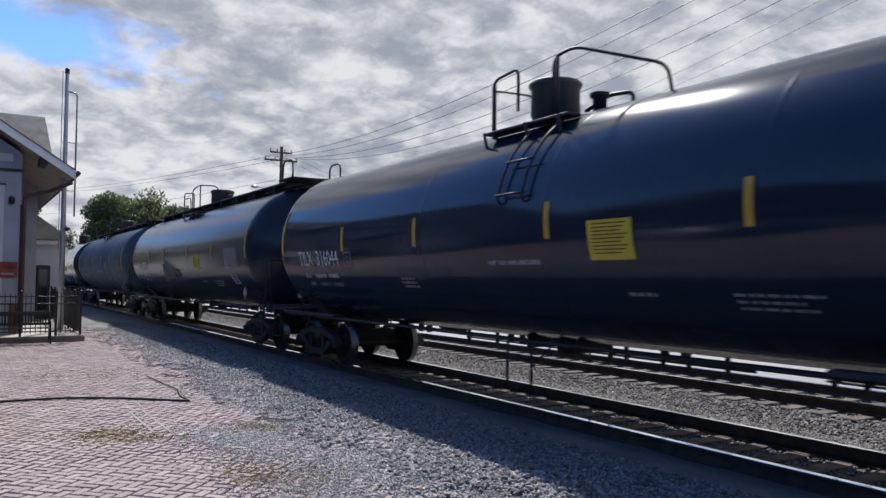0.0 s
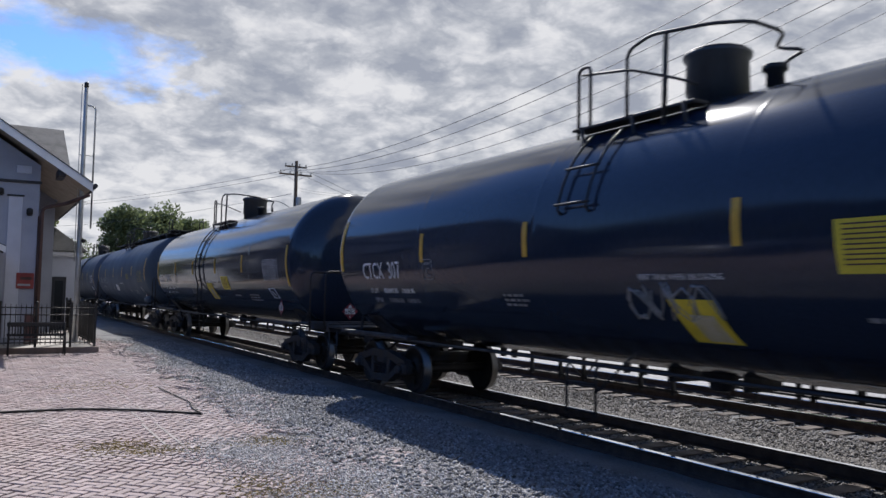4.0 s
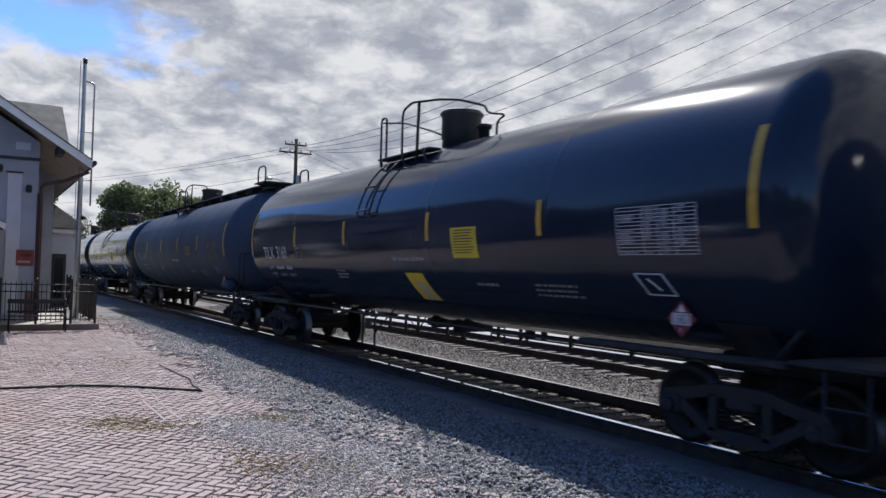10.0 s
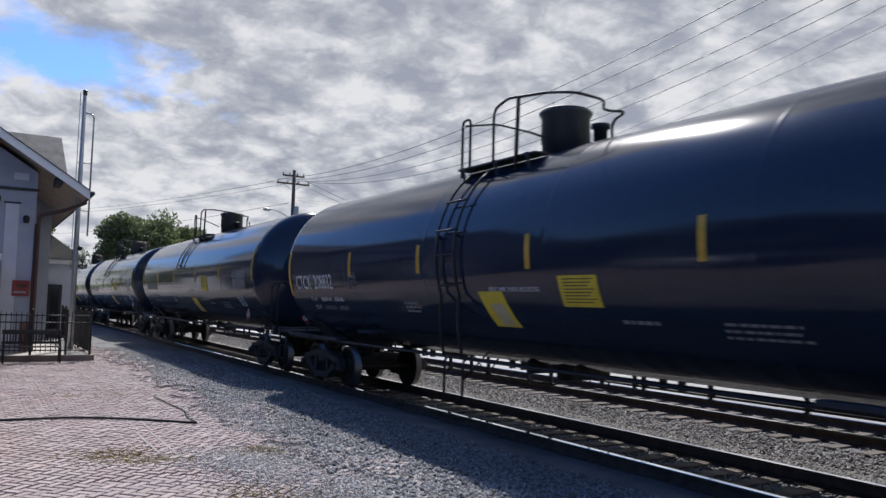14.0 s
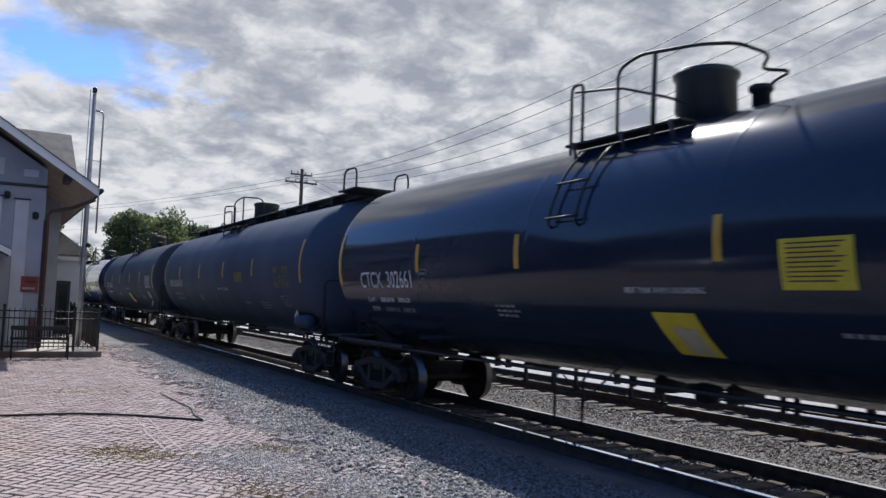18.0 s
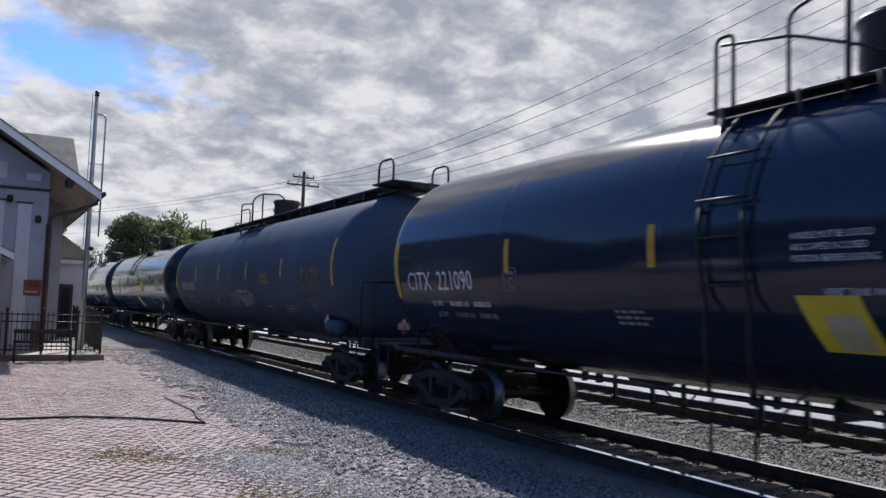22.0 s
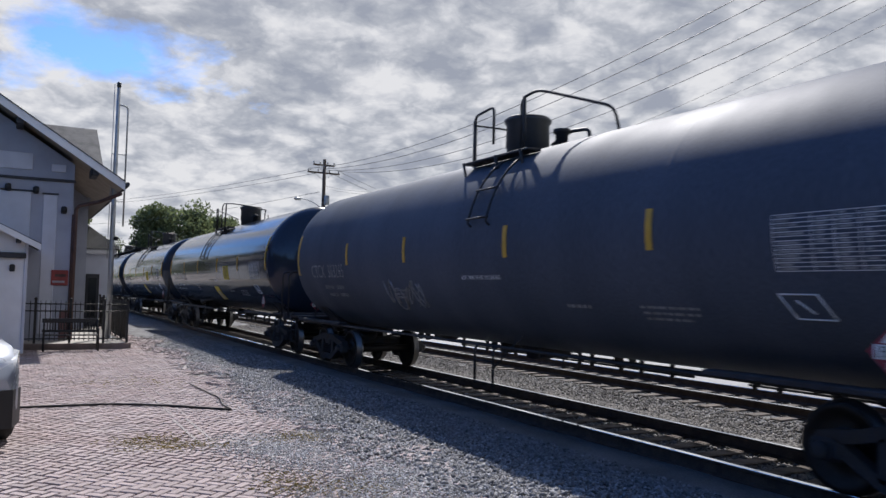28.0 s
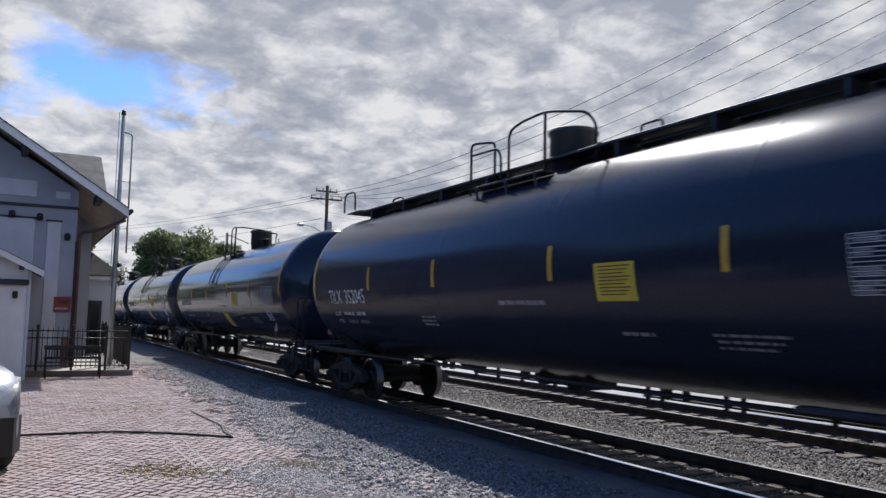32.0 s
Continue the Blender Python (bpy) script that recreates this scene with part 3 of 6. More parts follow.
def side_frame_shape(y):
    """A cast side frame: a top chord, a sagging bottom chord, columns and axle boxes, with two openings."""
    s = Shape()
    t = 0.075
    top = [(-1.05, 0.50), (-0.98, 0.60), (-0.62, 0.66), (-0.35, 0.73), (0.35, 0.73), (0.62, 0.66), (0.98, 0.60), (1.05, 0.50)]
    low = [(-1.05, 0.44), (-0.98, 0.47), (-0.62, 0.53), (-0.35, 0.60), (0.35, 0.60), (0.62, 0.53), (0.98, 0.47), (1.05, 0.44)]
    s.loft([[(x, y - t, a), (x, y + t, a), (x, y + t, b), (x, y - t, b)] for (x, a), (_, b) in zip(low, top)])
    bottom = [(-0.80, 0.50, 0.14), (-0.55, 0.34, 0.13), (-0.33, 0.21, 0.12), (0.33, 0.21, 0.12), (0.55, 0.34, 0.13), (0.80, 0.50, 0.14)]
    s.loft([[(x, y - t, z - h * 0.5), (x, y + t, z - h * 0.5), (x, y + t, z + h * 0.5), (x, y - t, z + h * 0.5)] for x, z, h in bottom])
    for x in (-0.33, 0.33):
        s.box((x - 0.055, y - t, 0.22), (x + 0.055, y + t, 0.64), 0.015)
    for x in (-0.89, 0.89):
        s.box((x - 0.15, y - t - 0.03, 0.33), (x + 0.15, y + t + 0.02, 0.56), 0.04)
        s.lathe([(y - t - 0.10, 0.03), (y - t - 0.10, 0.075), (y - t - 0.06, 0.085), (y - t, 0.09)] if y < 0 else [(y + t, 0.09), (y + t + 0.06, 0.085), (y + t + 0.10, 0.075), (y + t + 0.10, 0.03)],
                "y", (x, 0, WHEEL), 14)
    return s


def spring_shape(y):
    s = Shape()
    for x in (-0.18, 0.0, 0.18):
        for dy in (-0.06, 0.06):
            turns = [(x + 0.05 * math.cos(a), y + dy + 0.04 * math.sin(a), 0.29 + 0.018 * a / math.pi * 1.4) for a in (math.pi / 3 * k for k in range(25))]
            s.tube(turns, 0.012, 4)
    return s


PARTS = {}


def shared(name, make, mat):
    if name not in PARTS:
        me = PARTS[name] = make().mesh(name, M[mat])
        if name == "wheelset":
            # the running surface is polished bright
            me.materials.append(M["tread"])
            for face in me.polygons:
                c = face.center
                if math.hypot(c.x, c.z) > WHEEL - 0.02 and abs(abs(c.y) - 0.7525) < 0.09:
                    face.material_index = 1
    return PARTS[name]


def add_bogie(car, x):
    s = lambda: Shape().box((-0.20, -1.05, 0.46), (0.20, 1.05, 0.66), 0.05).lathe([(0.60, 0.25), (0.78, 0.25), (0.80, 0.2)], "z", (0, 0, 0), 16).box((-0.75, -0.06, 0.32), (0.75, 0.06, 0.42), 0.02)
    bogie = part("bogie", shared("bogie", s, "bogie_steel"), "", car, "dark cast-steel bogie caked in brake dust", pose(x, 0, 0))
    for side in (-0.98, 0.98):
        part("side_frame", shared(f"side_frame{side}", lambda: side_frame_shape(side), "bogie_steel"), "", bogie)
        tagged(part("spring_nest", shared(f"spring{side}", lambda: spring_shape(side), "under_steel"), "", bogie), kind="stuff")
    for a in (-0.89, 0.89):
        ob = part("wheelset", shared("wheelset", wheelset_shape, "wheel_steel"), "", bogie, "steel wheels on an axle", pose(a, 0, WHEEL))
        part("brake_beam", shared("brake_beam", lambda: Shape().tube([(0, -0.8, 0), (0, 0.8, 0)], 0.04, 6).box((-0.04, -0.85, -0.1), (0.04, -0.66, 0.12), 0.02).box((-0.04, 0.66, -0.1), (0.04, 0.85, 0.12), 0.02), "under_steel"),
             "", bogie, "", pose(a * 0.46, 0, 0.38))


def coupler_shape(sign):
    s = Shape()
    s.box((min(0, sign * 0.62), -0.09, 0.76), (max(0, sign * 0.62), 0.09, 0.96), 0.03)
    s.loft([[(sign * 0.58, -0.16, 0.70), (sign * 0.58, 0.16, 0.70), (sign * 0.58, 0.16, 1.02), (sign * 0.58, -0.16, 1.02)],
            [(sign * 0.78, -0.20, 0.68), (sign * 0.78, 0.10, 0.68), (sign * 0.78, 0.10, 1.04), (sign * 0.78, -0.20, 1.04)],
            [(sign * 0.96, -0.18, 0.70), (sign * 0.96, -0.02, 0.70), (sign * 0.96, -0.02, 1.02), (sign * 0.96, -0.18, 1.02)]])
    return s.tube([(sign * 0.1, 0.3, 0.8), (sign * 0.5, 0.28, 0.6), (sign * 0.85, 0.2, 0.42), (sign * 0.98, 0.12, 0.5)], 0.035, 6)


def add_end(car, half, sign, brake):
    """One end of a tank car: sill, deck, coupler, rails, braces, steps."""
    end = half + 1.22
    x0, x1 = half - 1.5, end
    lo, hi = min(sign * x0, sign * x1), max(sign * x0, sign * x1)
    s = Shape().box((lo, -0.32, 0.80), (hi, 0.32, 1.08), 0.02)
    part("stub_sill", s, "under_steel", car, "black steel draft sill")
    a, b = sorted((sign * (end - 0.16), sign * end))
    part("end_sill", Shape().box((a, -1.42, 0.98), (b, 1.42, 1.16), 0.02), "under_steel", car)
    a, b = sorted((sign * (half + 0.2), sign * (end - 0.17)))
    part("deck", Shape().box((a, -1.45, 1.07), (b, 1.45, 1.12), 0.01), "under_steel", car, "end platform of checkered steel")
    part("coupler", shared(f"coupler{sign}", lambda: coupler_shape(sign), "under_steel"), "", car, "knuckle coupler with air hose", pose(sign * (half + 1.0), 0, 0))
    # saddle under the tank
    ring = [(y, ZC - math.sqrt((R + 0.01) ** 2 - y * y)) for y in (-1.15, -0.9, -0.6, -0.3, 0, 0.3, 0.6, 0.9, 1.15)]
    outline = [(y, z) for y, z in ring] + [(0.75, 0.98), (-0.75, 0.98)]
    c = sign * (half - 0.55)
    part("saddle", Shape().slab([(c - 0.3, y, z) for y, z in outline], (0.6, 0, 0)), "under_steel", car)
    # the waist-high hand rail across the end, bent down at both flanks
    xr = sign * (end - 0.05)
    line = bent([(xr, -1.48, 1.1), (xr, -1.48, 2.25), (xr, 1.48, 2.25), (xr, 1.48, 1.1)], 0.14)
    part("end_rail", Shape().tube(line, 0.022, 8), "pipe_black", car, "bent pipe hand rail")
    for y in (-0.55, 0.55):
        part("brace", Shape().tube([(sign * (half - 0.1), y * 2.2, 1.06), (sign * (half + 0.45), y * 1.5, 1.95)], 0.03, 6), "under_steel", car)
    # sill steps at the corners
    for y in (-1.45, 1.45):
        xs = sign * (half + 0.75)
        s = Shape().tube(bent([(xs - 0.2, y, 1.05), (xs - 0.2, y, 0.45), (xs + 0.2, y, 0.45), (xs + 0.2, y, 1.05)], 0.05), 0.016, 6)
        s.tube([(xs - 0.2, y, 0.75), (xs + 0.2, y, 0.75)], 0.014, 6)
        part("sill_step", s, "under_steel", car)
    # side sill over the bogie
    for y in (-1.42, 1.42):
        a, b = sorted((sign * (half - 2.6), sign * (half + 0.2)))
        part("side_walk", Shape().box((a, y - 0.10, 1.03), (b, y + 0.10, 1.09), 0.01), "under_steel", car)
    if brake:
        s = Shape().lathe([(0, 0.02), (0.03, 0.02)], "x", (sign * (end - 0.42), 0.62, 1.52), 8)
        ringpts = [(sign * (end - 0.4), 0.62 + 0.2 * math.cos(k * math.pi / 12), 1.52 + 0.2 * math.sin(k * math.pi / 12)) for k in range(25)]
        s.tube(ringpts, 0.015, 6)
        for k in range(4):
            q = k * math.pi / 2
            s.tube([(sign * (end - 0.4), 0.62, 1.52), (sign * (end - 0.4), 0.62 + 0.2 * math.cos(q), 1.52 + 0.2 * math.sin(q))], 0.012, 5)
        part("brake_wheel", s, "pipe_black", car)
        part("brake_mast", Shape().tube([(sign * (end - 0.43), 0.62, 1.1), (sign * (end - 0.43), 0.62, 1.56)], 0.03, 6), "under_steel", car)


def placard_parts(car, at, turn, number="1987"):
    """A diamond placard in red and white with its number."""
    holder = part("placard", Shape().slab([(0, 0, -0.193), (0.193, 0, 0), (0, 0, 0.193), (-0.193, 0, 0)], (0, 0.008, 0)), "red_mark", car, "red diamond hazard placard", at @ turn)
    s = Shape().slab([(-0.125, -0.004, -0.062), (0.125, -0.004, -0.062), (0.125, -0.004, 0.062), (-0.125, -0.004, 0.062)], (0, 0.003, 0))
    s.slab([(0, -0.004, 0.16), (-0.06, -0.004, 0.075), (0.06, -0.004, 0.075)], (0, 0.003, 0))
    part("number_panel", s, "white_mark", holder)
    v, f = letters(number, 0.155)
    w = max(a for a, b in v)
    part("number", raw_mesh("number", [((a - w / 2) * 0.8, -0.007, b - 0.053) for a, b in v], f, M["pipe_black"]), "", holder)
    v, f = letters("3", 0.07)
    part("class_number", raw_mesh("class_number", [(a - 0.02, -0.007, b - 0.14) for a, b in v], f, M["white_mark"]), "", holder)


def add_board(car, d, low=0.0, tall=0.46, mat="yellow_board"):
    board = part("warning_board", flank_patch(2.13 + d, 2.83 + d, -0.06 - low - tall, -0.06 - low), mat, car, "yellow board with rows of dark writing")
    for k in range(int(tall / 0.05)):
        u, a, b = -0.11 - low - k * 0.042, 2.2 + d, 2.76 + d - 0.05 * (k % 3)
        s = Shape().add([on_tank(a, u, R + 0.013), on_tank(b, u, R + 0.013), on_tank(b, u + 0.014, R + 0.013), on_tank(a, u + 0.014, R + 0.013)], [(0, 1, 2, 3)])
        part("writing", s, "brown_trim", board)


def add_flank_marks(car, style, worn):
    """Reflective strips, boards and stencils on the near flank."""
    half = 7.75
    # the data table
    table = Shape()
    d = {"ring": 0.3, "dome": 0.1}.get(style, 0.0)
    x0, x1, u0, u1 = 5.80 + d, 6.94 + d, -0.50, 0.02
    for u in [u0 + (u1 - u0) * k / 13 for k in range(14)]:
        table.add([on_tank(x0, u), on_tank(x1, u), on_tank(x1, u + 0.007), on_tank(x0, u + 0.007)], [(0, 1, 2, 3)])
    for x in (x0, x0 + 0.4, x0 + 0.62, x0 + 0.85, x1):
        table.loft([[on_tank(x - 0.005, u), on_tank(x + 0.005, u)] for u in [u0 + (u1 - u0) * k / 6 for k in range(7)]], False)
    tagged(part("data_table", table, "faded_board" if worn else "white_mark", car, "white stencilled inspection table"), kind="stuff")
    cells = Shape()
    for k in range(13):
        for x in (x0 + 0.04, x0 + 0.44, x0 + 0.66, x0 + 0.89):
            if rng.random() < 0.75:
                w = rng.uniform(0.06, 0.14) if x > x0 + 0.1 else rng.uniform(0.12, 0.3)
                u = u0 + 0.014 + k * (u1 - u0) / 13
                cells.add([on_tank(x, u), on_tank(x + w, u), on_tank(x + w, u + 0.02), on_tank(x, u + 0.02)], [(0, 1, 2, 3)])
    tagged(part("table_entry", cells, "faded_board" if worn else "dull_mark", car), kind="stuff")
    box = Shape()
    for (a, b), (c, d) in (((5.85, -0.72), (6.25, -0.72)), ((5.97, -0.98), (6.37, -0.98)), ((5.85, -0.72), (5.97, -0.98)), ((6.25, -0.72), (6.37, -0.98)), ((6.02, -0.78), (6.18, -0.92))):
        box.tube([on_tank(a + 0.2, b), on_tank(c + 0.2, d)], 0.01, 4)
    part("stencil_box", box, "dull_mark" if worn else "white_mark", car)
    tagged(part("stencil", flank_lines(3, 4.1, -0.9, 1.0, 0.035, 0.08), "dull_mark", car), kind="stuff")
    if style == "ring":
        tagged(part("stencil", flank_lines(5, 7.42, -0.64, 0.34, 0.05, 0.075), "dull_mark", car), kind="stuff")
    tagged(part("stencil", flank_lines(1, 2.7, -0.92, 0.6, 0.05, 0.08), "dull_mark", car), kind="stuff")
    tagged(part("stencil", flank_lines(3, -2.45, -0.75, 0.6, 0.04, 0.075), "dull_mark", car), kind="stuff")
    v, f = flank_text("VENT TANK WHEN UNLOADING", 0.095, 0.25, -0.56, 0.80)
    tagged(part("stencil", raw_mesh("stencil", v, f, M["white_mark"]), "", car), kind="stuff")
    placard_parts(car, pose({"ring": 7.0, "walk": 6.85}.get(style, 6.6), -1.34, 1.40), pose(0, 0, 0, 0, 0, 0))
    placard_parts(car, pose(half + 0.95, -0.42, 1.38), pose(0, 0, 0, 0, 0, 90))


def add_running_gear(car, half):
    """Brake pipe, hangers and outlet under the tank."""
    for y, z in ((0.62, 0.78), (0.9, 0.95)):
        part("train_pipe", Shape().tube([(-half - 0.5, y, z), (half + 0.5, y, z)], 0.03, 6), "under_steel", car)
    for x in (-5.2, -2.0, 1.6, 5.1):
        for d in (-0.17, 0.17):
            part("hanger", Shape().box((x + d - 0.03, 0.58, 0.70), (x + d + 0.03, 0.70, ZC - R + 0.22), 0.01), "under_steel", car)
    part("outlet", Shape().lathe([(0.72, 0.07), (0.74, 0.15), (0.86, 0.16), (0.90, 0.24), (1.14, 0.26)], "z", (0.1, 0, 0), 16), "under_steel", car, "bottom outlet valve")
    for x in (-0.46, 0.66):
        part("outlet_guard", Shape().box((x - 0.04, -0.32, 0.78), (x + 0.04, 0.32, 1.15), 0.02), "under_steel", car)
    part("brake_cylinder", Shape().lathe([(-0.4, 0.05), (-0.35, 0.17), (0.3, 0.17), (0.33, 0.1), (0.6, 0.04)], "x", (-3.6, 0.35, 0.98), 14), "under_steel", car)


def add_top(car, kind):
    """Dome, platform, rails and ladder on the tank's crown."""
    zt = ZC + R
    dome_r = 0.36
    walk_top, ring = kind == "walk", kind == "ring"
    xd = -0.08 if ring else 0.11
    dome = part("manway_housing", Shape().lathe([(zt - 0.12, dome_r), (zt + 0.1, dome_r), (zt + 0.12, dome_r + 0.02), (zt + 0.5, dome_r + 0.01), (zt + 0.56, dome_r + 0.05), (zt + 0.60, dome_r + 0.05)], "z", (xd, -0.1, 0), 24),
                "housing_black", car, "round black manway housing")
    part("lid", Shape().lathe([(zt + 0.60, dome_r + 0.04), (zt + 0.64, dome_r), (zt + 0.66, 0.1)], "z", (xd, -0.1, 0), 24).tube([(xd, -0.3, zt + 0.66), (xd, 0.1, zt + 0.66)], 0.02, 6), "pipe_black", dome)
    part("valve", Shape().lathe([(zt - 0.05, 0.10), (zt + 0.18, 0.10), (zt + 0.20, 0.14), (zt + 0.26, 0.14), (zt + 0.28, 0.05)], "z", (0.95, -0.15, 0), 14), "pipe_black", car)
    part("valve", Shape().lathe([(zt - 0.05, 0.07), (zt + 0.10, 0.07), (zt + 0.11, 0.11), (zt + 0.16, 0.11)], "z", (-0.45, 0.1, 0), 12), "pipe_black", car)
    for side in (-1, 1):
        y = side * 0.93
        z = ZC + math.sqrt(R * R - 0.93 ** 2) + 0.10
        short = side < 0 and not ring
        s = Shape().box((-0.62 if ring and side < 0 else -1.47, y - 0.13, z - 0.02), (0.58 if short else 1.3, y + 0.13, z + 0.02), 0.008)
        part("platform", s, "pipe_black", car, "grating walkway beside the manway")
        for x in (-1.2, -0.3, 0.5) if short else (-0.5, 0.5, 1.2):
            part("bracket", Shape().tube([(x, y + side * 0.2, z), (x, y + side * 0.1, z - 0.42)], 0.025, 5), "pipe_black", car)
        if ring and side < 0:
            gate = bent([(-0.82, -0.72, z - 0.05), (-0.82, -0.72, 4.94), (-0.2, -0.72, 5.0), (-0.2, -0.72, 4.35)], 0.12)
            part("gate_rail", Shape().tube(gate, 0.024, 7), "pipe_black", car)
            part("rail_post", Shape().tube([(-0.82, -0.72, z - 0.1), (-0.82, -0.72, 4.86)], 0.035, 6), "pipe_black", car)
            part("mid_rail", Shape().tube(bent([(-0.82, -0.72, 4.78), (-0.55, -0.3, 4.72), (-0.8, 0.5, 4.7), (-0.8, 0.5, 4.1)], 0.1), 0.018, 6), "pipe_black", car)
            hoop = bent([(0.6, -0.70, z), (0.6, -0.70, 4.98), (1.0, -0.66, 5.04), (2.15, -0.1, 4.62), (2.1, 0.05, 4.25)], 0.16)
            part("hand_rail", Shape().tube(hoop, 0.024, 7), "pipe_black", car, "sloping pipe hand rail beside the manway")
            part("rail_post", Shape().tube([(0.68, -0.70, z), (0.68, -0.70, 5.0)], 0.03, 6), "pipe_black", car)
            part("vent_pipe", Shape().tube(bent([(0.5, 0.0, zt + 0.1), (1.0, 0.0, zt + 0.25), (1.4, 0.05, zt + 0.22), (1.4, 0.05, zt)], 0.1), 0.03, 6), "pipe_black", car)
        elif not walk_top and side < 0:
            gate = bent([(-1.35, -1.05, z - 0.14), (-1.35, -1.05, 4.82), (-1.12, -1.05, 4.82), (-1.12, -1.05, z)], 0.09)
            part("gate_rail", Shape().tube(gate, 0.022, 7), "pipe_black", car)
            hoop = bent([(-0.46, -1.05, z - 0.05), (-0.46, -1.05, 4.84), (-0.05, -1.07, 4.93), (0.35, -1.05, 4.88), (0.75, -0.95, 4.86), (1.14, -0.8, 4.80), (1.18, -0.3, 4.76), (0.84, 0.0, 4.72), (1.12, 0.2, 4.68), (0.76, 0.25, 4.62), (0.76, 0.25, 4.1)], 0.14)
            part("hand_rail", Shape().tube(hoop, 0.022, 7), "pipe_black", car, "bent pipe hand rail round the manway")
            part("rail_post", Shape().tube([(0.17, -1.08, z - 0.2), (0.17, -1.05, 4.9)], 0.03, 6), "pipe_black", car)
            part("mid_rail", Shape().tube(bent([(-1.3, -1.03, 4.74), (-0.46, -1.0, 4.62), (0.1, -0.75, 4.42), (0.24, -0.6, 4.34)], 0.1), 0.018, 6), "pipe_black", car)
        elif not walk_top and not ring:
            part("rail_post", Shape().tube([(-1.2, 1.0, z - 0.1), (-1.2, 0.92, 4.72)], 0.022, 6), "pipe_black", car)
        elif walk_top:
            if side < 0:
                gate = bent([(-1.57, -1.0, z - 0.1), (-1.57, -1.0, 4.83), (-1.2, -0.75, 4.83), (-1.2, -0.75, z)], 0.1)
                part("gate_rail", Shape().tube(gate, 0.022, 7), "pipe_black", car)
                low = bent([(-1.57, -1.0, 4.62), (-0.72, -1.0, 4.60), (-0.62, -1.0, 4.45), (-0.62, -1.0, z)], 0.14)
                part("mid_rail", Shape().tube(low, 0.02, 6), "pipe_black", car)
                hoop = bent([(-0.39, -1.0, z - 0.05), (-0.39, -1.0, 4.82), (0.0, -1.0, 4.90), (0.58, -0.98, 4.93), (1.06, -0.6, 4.88), (1.16, -0.5, 4.7), (1.16, -0.5, z)], 0.16)
                part("hand_rail", Shape().tube(hoop, 0.022, 7), "pipe_black", car, "bent pipe hand rail round the manway")
                part("rail_post", Shape().tube([(0.56, -0.98, z), (0.56, -0.98, 4.92)], 0.024, 6), "pipe_black", car)
                part("grab_loop", Shape().tube(bent([(2.1, -0.5, zt + 0.1), (2.1, -0.5, zt + 0.26), (2.5, -0.5, zt + 0.26), (2.5, -0.5, zt + 0.1)], 0.1), 0.018, 6), "pipe_black", car)
            else:
                part("rail_post", Shape().tube([(-1.4, 0.85, z), (-1.4, 0.85, 4.75)], 0.022, 6), "pipe_black", car)
    # the ladder down the near flank, bent to the tank
    if not walk_top:
        l0, l1 = (0.62, 1.14) if ring else (-1.0, -0.48)
        for x in (l0, l1):
            line = [on_tank(x, u, R + 0.07) for u in (1.45, 1.2, 1.0, 0.8, 0.6, 0.4, 0.3)] + [on_tank(x, 0.26, R)]
            part("ladder_rail", Shape().tube(line, 0.018, 6), "pipe_black", car)
            line = [(x, -1.42, 1.04), (x, -1.49, 0.98), (x, -1.50, 0.9), (x, -1.50, 0.42)]
            part("ladder_rail", Shape().tube(line, 0.02, 6), "pipe_black", car)
        for u in (0.83, 0.36):
            part("rung", Shape().tube([on_tank(l0 - 0.05, u, R + 0.08), on_tank(l1 + 0.05, u, R + 0.08)], 0.018, 5), "pipe_black", car)
        for y, z in ((-1.50, 0.8), (-1.50, 0.47)):
            part("rung", Shape().tube([(l0, y, z), (l1, y, z)], 0.014, 5), "pipe_black", car)
        part("ladder_brace", Shape().tube([(l1, -1.50, 0.7), (l1 + 0.45, -1.3, 1.2)], 0.016, 5), "pipe_black", car)
        far = Shape()
        for x in (-0.97, -0.50):
            far.tube([(x, 1.52, 1.9), (x, 1.42, 1.15), (x, 1.42, 0.42)], 0.018, 6)
        for z in (1.05, 0.75, 0.45):
            far.tube([(-0.97, 1.42, z), (-0.50, 1.42, z)], 0.013, 5)
        part("foot_ladder", far, "pipe_black", car)
    if kind == "dome":
        for z in (0.42, 0.80):
            part("guard_rail", Shape().tube([(-5.5, 1.32, z), (-1.8, 1.32, z)], 0.022, 6), "under_steel", car)
        for x in (-5.4, -4.56, -3.93, -2.57, -1.9):
            part("guard_post", Shape().box((x - 0.03, 1.29, 0.36), (x + 0.03, 1.35, 1.12), 0.005), "under_steel", car)
        part("brace_rod", Shape().tube([(-3.9, 1.32, 0.44), (-3.3, 1.32, 1.05)], 0.018, 5), "under_steel", car)
        part("brace_rod", Shape().tube([(-4.5, 1.32, 0.78), (-4.0, 1.32, 0.44)], 0.016, 5), "under_steel", car)
        spans = ((-0.8, 5.6, (-0.54, 0.21, 0.41, 1.7, 3.2, 4.7, 5.5)),)
    elif ring:
        spans = ((-4.6, 2.4, (-4.5, -3.5, -2.4, -1.3, -0.33, 0.02, 0.78, 1.27, 1.95)), (3.4, 5.8, (3.5, 3.9, 4.7, 5.7)))
    else:
        spans = ((-5.2, -1.2, (-5.1, -4.2, -3.3, -2.2, -1.3)), (0.2, 5.6, (0.3, 0.62, 1.9, 2.2, 3.6, 5.0)))
